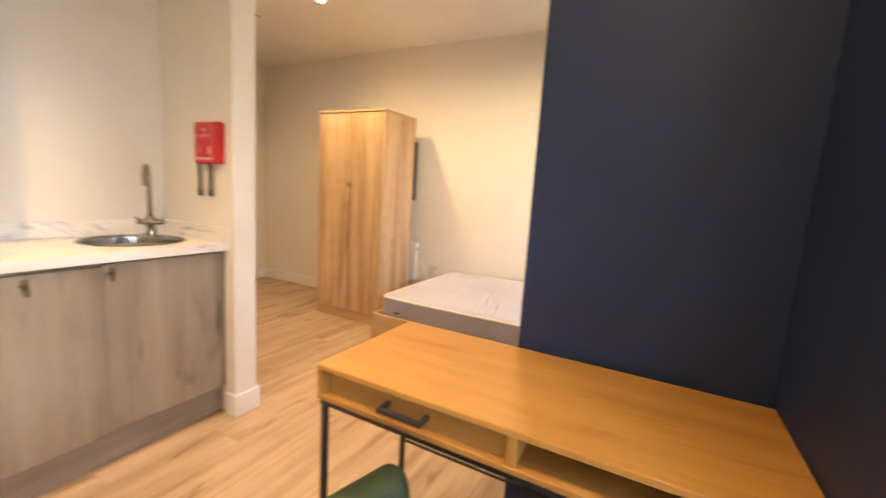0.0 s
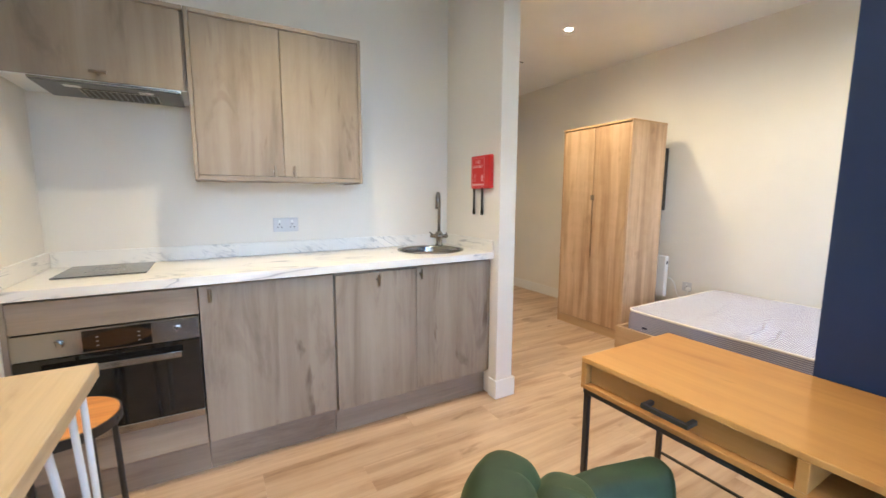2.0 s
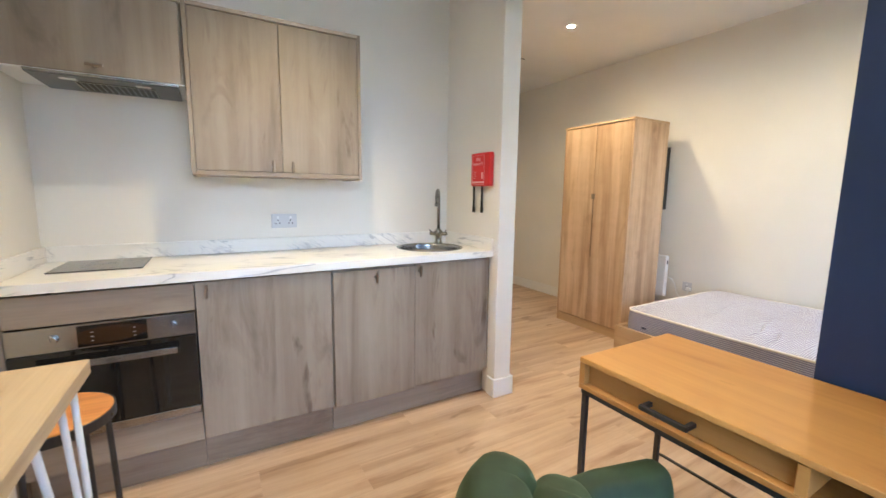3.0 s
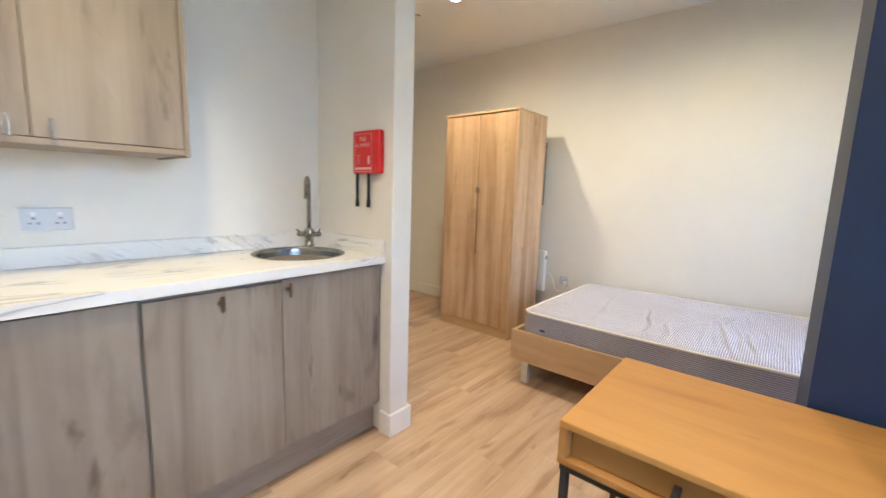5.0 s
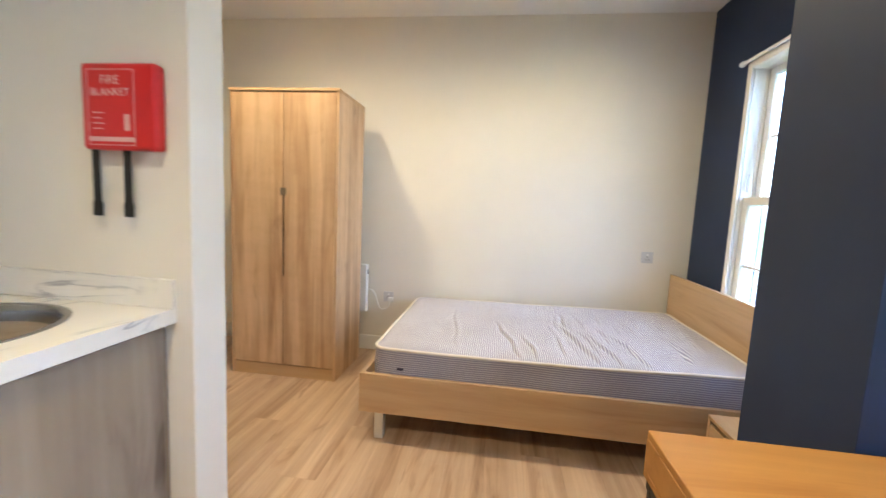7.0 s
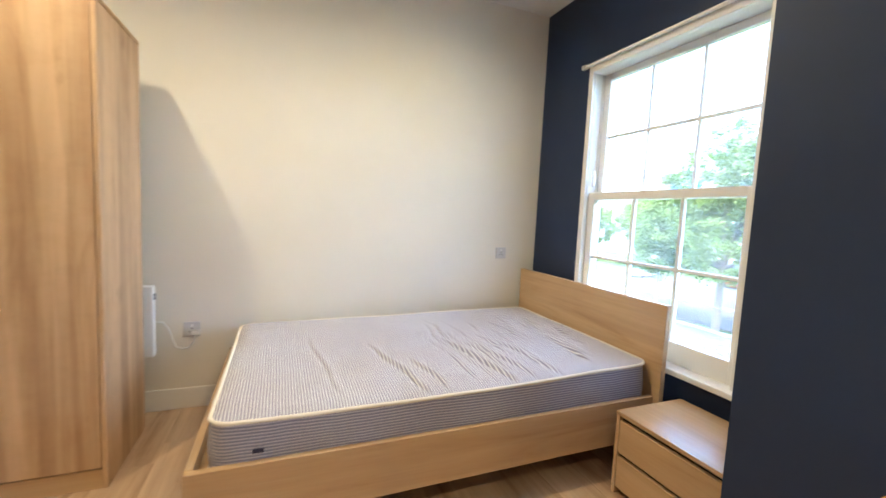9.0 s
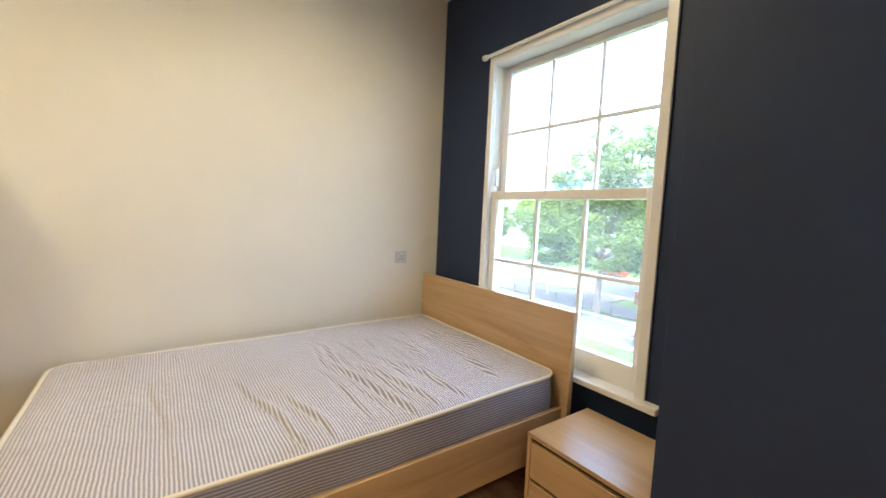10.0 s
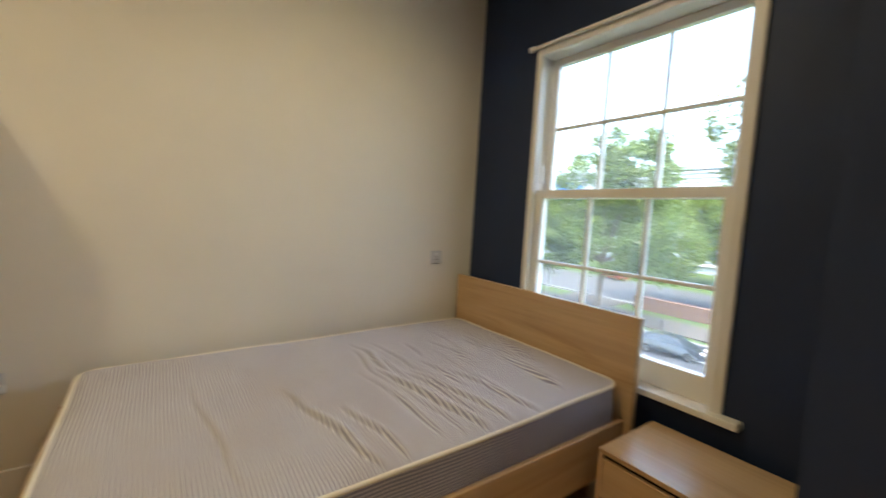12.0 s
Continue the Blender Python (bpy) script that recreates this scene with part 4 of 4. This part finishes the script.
# ---- panel heater behind the wardrobe, its cable ----
heater = thing("panel_heater", (-2.1, 4.3, 0.33), "slim white electric panel heater on the wall", "heater")
part("panel", box((-2.45, 4.232, 0.335), (-1.772, 4.285, 0.735), 0.006, 2), M_WHITE, heater)
part("wall_bracket", box((-2.3, 4.286, 0.4), (-1.95, 4.334, 0.68), 0.002), M_GREYPL, heater)
part("switch", box((-1.7715, 4.25, 0.655), (-1.767, 4.268, 0.69), 0.001), M_BLACK, heater, "black rocker switch")
cable = thing("power_cable", (-1.7, 4.31, 0.4), "white power cable looping from heater to socket", "cable")
part("flex", pipe([(-1.775, 4.29, 0.52), (-1.745, 4.312, 0.51), (-1.715, 4.32, 0.46), (-1.70, 4.322, 0.40), (-1.685, 4.322, 0.36), (-1.655, 4.322, 0.345), (-1.62, 4.322, 0.35), (-1.595, 4.32, 0.385), (-1.583, 4.317, 0.43)], 0.0042, 8), M_WHITE, cable, smooth=True)
part("plug", box((-1.603, 4.304, 0.425), (-1.562, 4.3245, 0.455), 0.003, 2), M_WHITE, cable)

# ---- outside ----
GZ = -3.2
INDOORS = set(scene.objects)
PIVOT, FAR = Vector((-1.0, 1.95, 1.18)), 2.0
STREET = PIVOT.z + FAR * ((GZ + 0.03) * UNIT - PIVOT.z)


def speckled(name, a, b, scale, rough=0.9, stretch=(1, 1, 1)):
    m = mat(name, a, rough)
    v = coords(m, stretch)
    c = ramp(m, noise_tex(m, v, scale, 6, 0.7), [(0.35, a), (0.65, b)])
    link(m, c, bsdf(m).inputs["Base Color"])
    return m


M_GRASS = speckled("mown_grass", (0.035, 0.06, 0.015), (0.065, 0.085, 0.026), 3.0)
M_ROAD = speckled("asphalt", (0.045, 0.045, 0.047), (0.075, 0.074, 0.072), 6.0, 0.8)
M_PAVE = speckled("paving", (0.055, 0.048, 0.042), (0.085, 0.075, 0.065), 2.0)
M_KERB = speckled("kerb_stone", (0.16, 0.155, 0.145), (0.22, 0.21, 0.2), 8.0)
M_BRICK = speckled("brick_paving", (0.10, 0.055, 0.04), (0.15, 0.09, 0.065), 4.0)
structure("ground", box((-300, -400, GZ - 0.5), (600, 600, GZ), 0), M_GRASS, "mown grass verge reaching away from the building", "ground")
road = structure("road", box((12.4, -120, GZ), (15.6, 200, GZ + 0.03), 0), M_ROAD, "grey asphalt street below the window", "road")
part("centre_line", box((13.7, -60, GZ + 0.0345), (13.8, 120, GZ + 0.035), 0), mat("road_paint", (0.7, 0.7, 0.68), 0.7), road)
structure("road_far", box((21.0, -60, GZ), (30.0, 160, GZ + 0.03), 0), M_ROAD, "pale asphalt car park across the street", "road")
structure("pavement", box((16.6, -120, GZ), (19.0, 200, GZ + 0.06), 0), M_PAVE, "buff paved footway across the street", "pavement")
structure("pavement_crossing", box((15.75, 14.2, GZ), (21.0, 17.5, GZ + 0.07), 0), M_PAVE, "buff paved crossing", "pavement")
for kx, kname in ((12.25, "kerb"), (15.6, "kerb"), (20.85, "kerb")):
    structure(kname, box((kx, -120, GZ), (kx + 0.15, 200, GZ + 0.12), 0.01), M_KERB, "stone street kerb", "kerb")

for m in (M_GRASS, M_ROAD, M_PAVE, M_KERB, M_BRICK):
    bsdf(m).inputs["Specular IOR Level"].default_value = 0.08

M_LEAF = speckled("tree_leaves", (0.10, 0.15, 0.022), (0.155, 0.20, 0.04), 1.2, 0.6)
M_LEAFY = speckled("yellow_green_leaves", (0.09, 0.12, 0.015), (0.17, 0.18, 0.03), 1.2, 0.55)
for m in (M_LEAF, M_LEAFY):
    glow = node(m, "ShaderNodeBsdfTranslucent")
    both = node(m, "ShaderNodeMixShader")
    both.inputs[0].default_value = 0.5
    link(m, bsdf(m).inputs["Base Color"].links[0].from_socket, glow.inputs[0])
    link(m, bsdf(m).outputs[0], both.inputs[1])
    link(m, glow.outputs[0], both.inputs[2])
    link(m, both.outputs[0], m.node_tree.nodes["Material Output"].inputs["Surface"])
M_BARK = speckled("bark", (0.07, 0.055, 0.04), (0.13, 0.10, 0.075), 14.0, 0.9, (1, 1, 0.2))


def tree(x, y, h, lobes, leaves, size, seed, leaf_mat, label):
    rng = random.Random(seed)
    t = thing("tree", (x, y, GZ), label, "tree")
    tb = bmesh.new()
    fork = GZ + 0.33 * h
    add_tube(tb, (x, y, GZ), (x + 0.05, y - 0.03, fork), 0.17, 0.11, 10)
    for (lx, ly, lz), (rx, ry, rz) in lobes:
        a = Vector((x + 0.05, y - 0.03, fork - 0.15))
        b = Vector((lx, ly, lz))
        k = a.lerp(b, 0.5) + Vector((rng.uniform(-0.2, 0.2), rng.uniform(-0.2, 0.2), 0.25))
        add_tube(tb, a, k, 0.085, 0.05, 8)
        add_tube(tb, k, b, 0.05, 0.015, 8)
        for _ in range(5):
            e = b + Vector((rng.uniform(-rx, rx), rng.uniform(-ry, ry), rng.uniform(-rz, rz))) * 0.75
            add_tube(tb, k.lerp(b, rng.uniform(0.1, 0.9)), e, 0.022, 0.006, 6)
    part("trunk", tb, M_BARK, t)
    verts, faces = [], []
    clumps = []
    for (lx, ly, lz), (rx, ry, rz) in lobes:
        for _ in range(int(34 * rx * rz)):
            while True:
                d = Vector((rng.uniform(-1, 1), rng.uniform(-1, 1), rng.uniform(-1, 1)))
                if 0.25 < d.length < 1:
                    break
            d = d.normalized() * d.length ** 0.4
            clumps.append((Vector((lx + d.x * rx, ly + d.y * ry, lz + d.z * rz)), rng.uniform(0.22, 0.5)))
    for _ in range(leaves):
        c, r = rng.choice(clumps)
        p = c + Vector((rng.gauss(0, 0.5), rng.gauss(0, 0.5), rng.gauss(0, 0.4))) * r
        u = Vector((rng.gauss(0, 1), rng.gauss(0, 1), rng.gauss(0, 0.6))).normalized()
        w = u.cross(Vector((rng.gauss(0, 1), rng.gauss(0, 1), rng.gauss(0, 1)))).normalized()
        s = size * rng.uniform(0.6, 1.3)
        i = len(verts)
        o = ORIGIN[t.name]
        for q in (-u * s, w * s * 0.55, u * s, -w * s * 0.55):
            verts.append(tuple((p + q - o) * UNIT))
        faces.append((i, i + 1, i + 2, i + 3))
    me = bpy.data.meshes.new("crown")
    me.from_pydata(verts, [], faces)
    me.materials.append(leaf_mat)
    ob = new("crown", me)
    ob.parent = t
    tagged(ob, kind="stuff")
    return t


tree(16.0, 13.0, 8.6, [((16.2, 13.6, 3.0), (1.9, 2.0, 1.6)), ((16.4, 11.6, 3.3), (1.7, 1.5, 1.8)), ((16.0, 14.9, 1.0), (1.9, 1.9, 1.7)), ((16.2, 12.6, 0.7), (2.0, 2.4, 1.8)),
     ((16.6, 10.5, 0.6), (1.7, 1.7, 1.6)), ((16.0, 13.0, 4.7), (0.9, 1.0, 0.9)), ((16.4, 11.3, 4.7), (0.7, 0.7, 0.7)), ((16.2, 16.0, -0.4), (1.3, 1.2, 0.9)), ((16.2, 16.9, 1.2), (1.5, 1.5, 1.4))], 60000, 0.075, 4, M_LEAF, "leafy green street tree with an open rounded crown")
tree(23.5, 9.0, 8.0, [((23.5, 9.6, 1.6), (2.6, 3.0, 2.2)), ((23.5, 7.2, 2.6), (2.2, 2.6, 1.8)), ((23.0, 12.5, 1.5), (2.2, 2.4, 1.8))], 22000, 0.12, 9, M_LEAF, "broad green tree beyond the footway")
tree(10.6, 4.6, 8.5, [((10.6, 5.3, 3.6), (1.2, 1.3, 1.3)), ((10.6, 4.9, 1.6), (1.2, 1.25, 1.0)), ((10.4, 4.2, 5.6), (1.3, 1.9, 1.0))], 8000, 0.08, 12, M_LEAFY, "small yellowing tree close to the street")
for k, (tx, ty) in enumerate(((33, 30), (34, 22), (36, 14), (33, 40), (35, 5))):
    tree(tx, ty, 7.5, [((tx, ty, 0.8), (2.8, 3.4, 2.4)), ((tx, ty + 2, 2.2), (2.2, 2.4, 1.6))], 3500, 0.26, 30 + k, M_LEAF, "distant green tree behind the car park")


def slatted_building():
    b = thing("slatted_building", (44, 30, GZ), "long pale building clad in white horizontal slats", "building")
    part("wall", box((44.2, -10, GZ), (54, 75, 7.4), 0.05), mat("grey_cladding", (0.4, 0.42, 0.44), 0.6), b)
    for k in range(22):
        z = GZ + 0.8 + k * 0.45
        part("slat", box((44.0, -10, z), (44.19, 75, z + 0.2), 0.01), M_GLOSS, b)
    part("roof", box((43.7, -10.4, 7.4), (54.4, 75.4, 7.75), 0.03), mat("grey_roof_edge", (0.55, 0.57, 0.58), 0.6), b)
    part("sign_board", box((43.8, 34.5, 4.2), (43.95, 38.5, 6.6), 0.02), mat("blue_sign", (0.02, 0.16, 0.6), 0.4), b, "plain blue sign board")
    part("sign_stripe", box((43.75, 34.8, 5.2), (43.79, 38.2, 5.6), 0), M_PRINT, b)


slatted_building()


def post(x, y, h, r, name, label, cat, m):
    p = thing(name, (x, y, GZ), label, cat)
    part("pole", tube((x, y, GZ), (x, y, GZ + h), r, r * 0.75, 12), m, p)
    return p


lp = post(17.6, 17.3, 5.6, 0.05, "street_lamp", "pale grey street lamp post", "street lamp", M_GREYPL)
part("lamp_head", box((16.9, 17.22, GZ + 5.5), (17.65, 17.38, GZ + 5.58), 0.02, 2), M_GREYPL, lp)
for bx, by in ((16.0, 15.4), (16.0, 12.2), (16.1, 10.0), (16.0, 18.4)):
    bo = post(bx, by, 0.62, 0.045, "bollard", "black street bollard on the kerb", "bollard", M_BLACK)
    part("cap", tube((bx, by, GZ + 0.62), (bx, by, GZ + 0.65), 0.055, 0.035, 12), M_BLACK, bo)
wall_low = structure("garden_wall", box((20.2, 8.0, GZ), (20.5, 13.5, GZ + 0.7), 0.02), M_BRICK, "low red brick wall across the street", "wall")


def car(x, y, turn, colour, label):
    m = mat("car_paint", colour, 0.25)
    bsdf(m).inputs["Coat Weight"].default_value = 0.6
    dark = mat("car_glass", (0.03, 0.035, 0.04), 0.08)
    c = thing("car", (0, 0, 0), label, "car")
    outline = [(-2.1, 0.35), (-2.12, 0.75), (-1.95, 0.95), (-1.35, 1.38), (-0.3, 1.46), (0.45, 1.36), (1.05, 0.98), (1.85, 0.82), (2.1, 0.62), (2.12, 0.35)]
    bm = bmesh.new()
    rows = []
    for s, wide in ((-1, 1.0), (-1, 0.0), (1, 0.0), (1, 1.0)):
        row = []
        for px, pz in outline:
            inset = 0.24 * max(0, (pz - 0.85) / 0.6)
            w = (0.88 - inset) * s * (1.0 if wide else 0.9)
            row.append(bm.verts.new((px, w, pz - (0 if wide == 0 else 0.04))))
        rows.append(row)
    order = [rows[0], rows[1], rows[2], rows[3]]
    for A, B in zip(order, order[1:]):
        for i in range(len(outline) - 1):
            bm.faces.new((A[i], A[i + 1], B[i + 1], B[i]))
    for row in (rows[0], rows[3]):
        bm.faces.new(row)
    bm.faces.new([rows[0][0], rows[1][0], rows[2][0], rows[3][0]])
    bm.faces.new([rows[0][-1], rows[1][-1], rows[2][-1], rows[3][-1]])
    part("body", bm, m, c)
    for s in (-1, 1):
        wb = bmesh.new()
        vs = [wb.verts.new((px, s * (0.895 - 0.24 * max(0, (pz - 0.85) / 0.6)), pz)) for px, pz in ((-1.55, 0.98), (-1.15, 1.30), (-0.3, 1.37), (0.4, 1.28), (0.85, 0.98))]
        wb.faces.new(vs)
        part("side_window", wb, dark, c)
        for wx in (-1.3, 1.3):
            wheel = part("wheel", tube((wx, s * 0.70, 0.31), (wx, s * 0.9, 0.31), 0.31, n=24), M_BLACK, c)
            part("rim", tube((wx, s * 0.9, 0.31), (wx, s * 0.912, 0.31), 0.2, n=20), M_STEEL, wheel)
        part("headlight", box((1.9, s * 0.5 - 0.18, 0.6), (2.13, s * 0.5 + 0.18, 0.74), 0.03, 2), M_PRINT, c, "clear headlight")
        part("tail_light", box((-2.14, s * 0.6 - 0.15, 0.7), (-2.05, s * 0.6 + 0.15, 0.85), 0.02), M_RED, c, "red tail light")
    ws = bmesh.new()
    ws.faces.new([ws.verts.new(p) for p in ((0.52, -0.62, 1.345), (0.52, 0.62, 1.345), (1.04, 0.74, 1.005), (1.04, -0.74, 1.005))])
    part("windscreen", ws, dark, c)
    c.matrix_world = pose(x, y, STREET, 0, 0, turn)
    return c


# the street lies two storeys down: set the whole outdoors that much farther off
for ob in [o for o in scene.objects if o not in INDOORS and o.parent is None and o.name.split(".")[0] != "car"]:
    ob.matrix_world = Matrix.Translation(PIVOT) @ Matrix.Scale(FAR, 4) @ Matrix.Translation(-PIVOT) @ ob.matrix_basis

car(27.0, 14.3, -80, (0.015, 0.017, 0.02), "black saloon car on the street below the window")
car(52.0, 48.3, 10, (0.4, 0.42, 0.45), "silver car parked across the street")
car(57.2, 37.0, 80, (0.35, 0.02, 0.02), "dark red car parked across the street")


# ---- floor planks ----
PW, PL = 0.19, 1.285
plank_meshes = {}
px = XF - 0.08
while px < XE + 0.005:
    xb = min(px + PW, XE + 0.01)
    first = YK if xb < XK - 0.1 else YS - 0.05
    py = first - random.random() * PL
    while py < YN:
        ya, yb = max(py, first), min(py + PL, YN + 0.05)
        if yb - ya > 0.01:
            key = (round(xb - px, 4), round(yb - ya, 4))
            if key not in plank_meshes:
                bm = box((0, 0, -0.008), (xb - px - 0.0003, yb - ya - 0.0003, 0.0), 0.0004)
                bmesh.ops.scale(bm, verts=bm.verts, vec=(UNIT, UNIT, UNIT))
                me = bpy.data.meshes.new("plank")
                bm.to_mesh(me)
                bm.free()
                me.materials.append(M_FLOOR)
                plank_meshes[key] = me
            p = new("plank", plank_meshes[key])
            p.parent = floor
            p.location = Vector((px, ya, FLOOR)) * UNIT
        py += PL
    px = xb
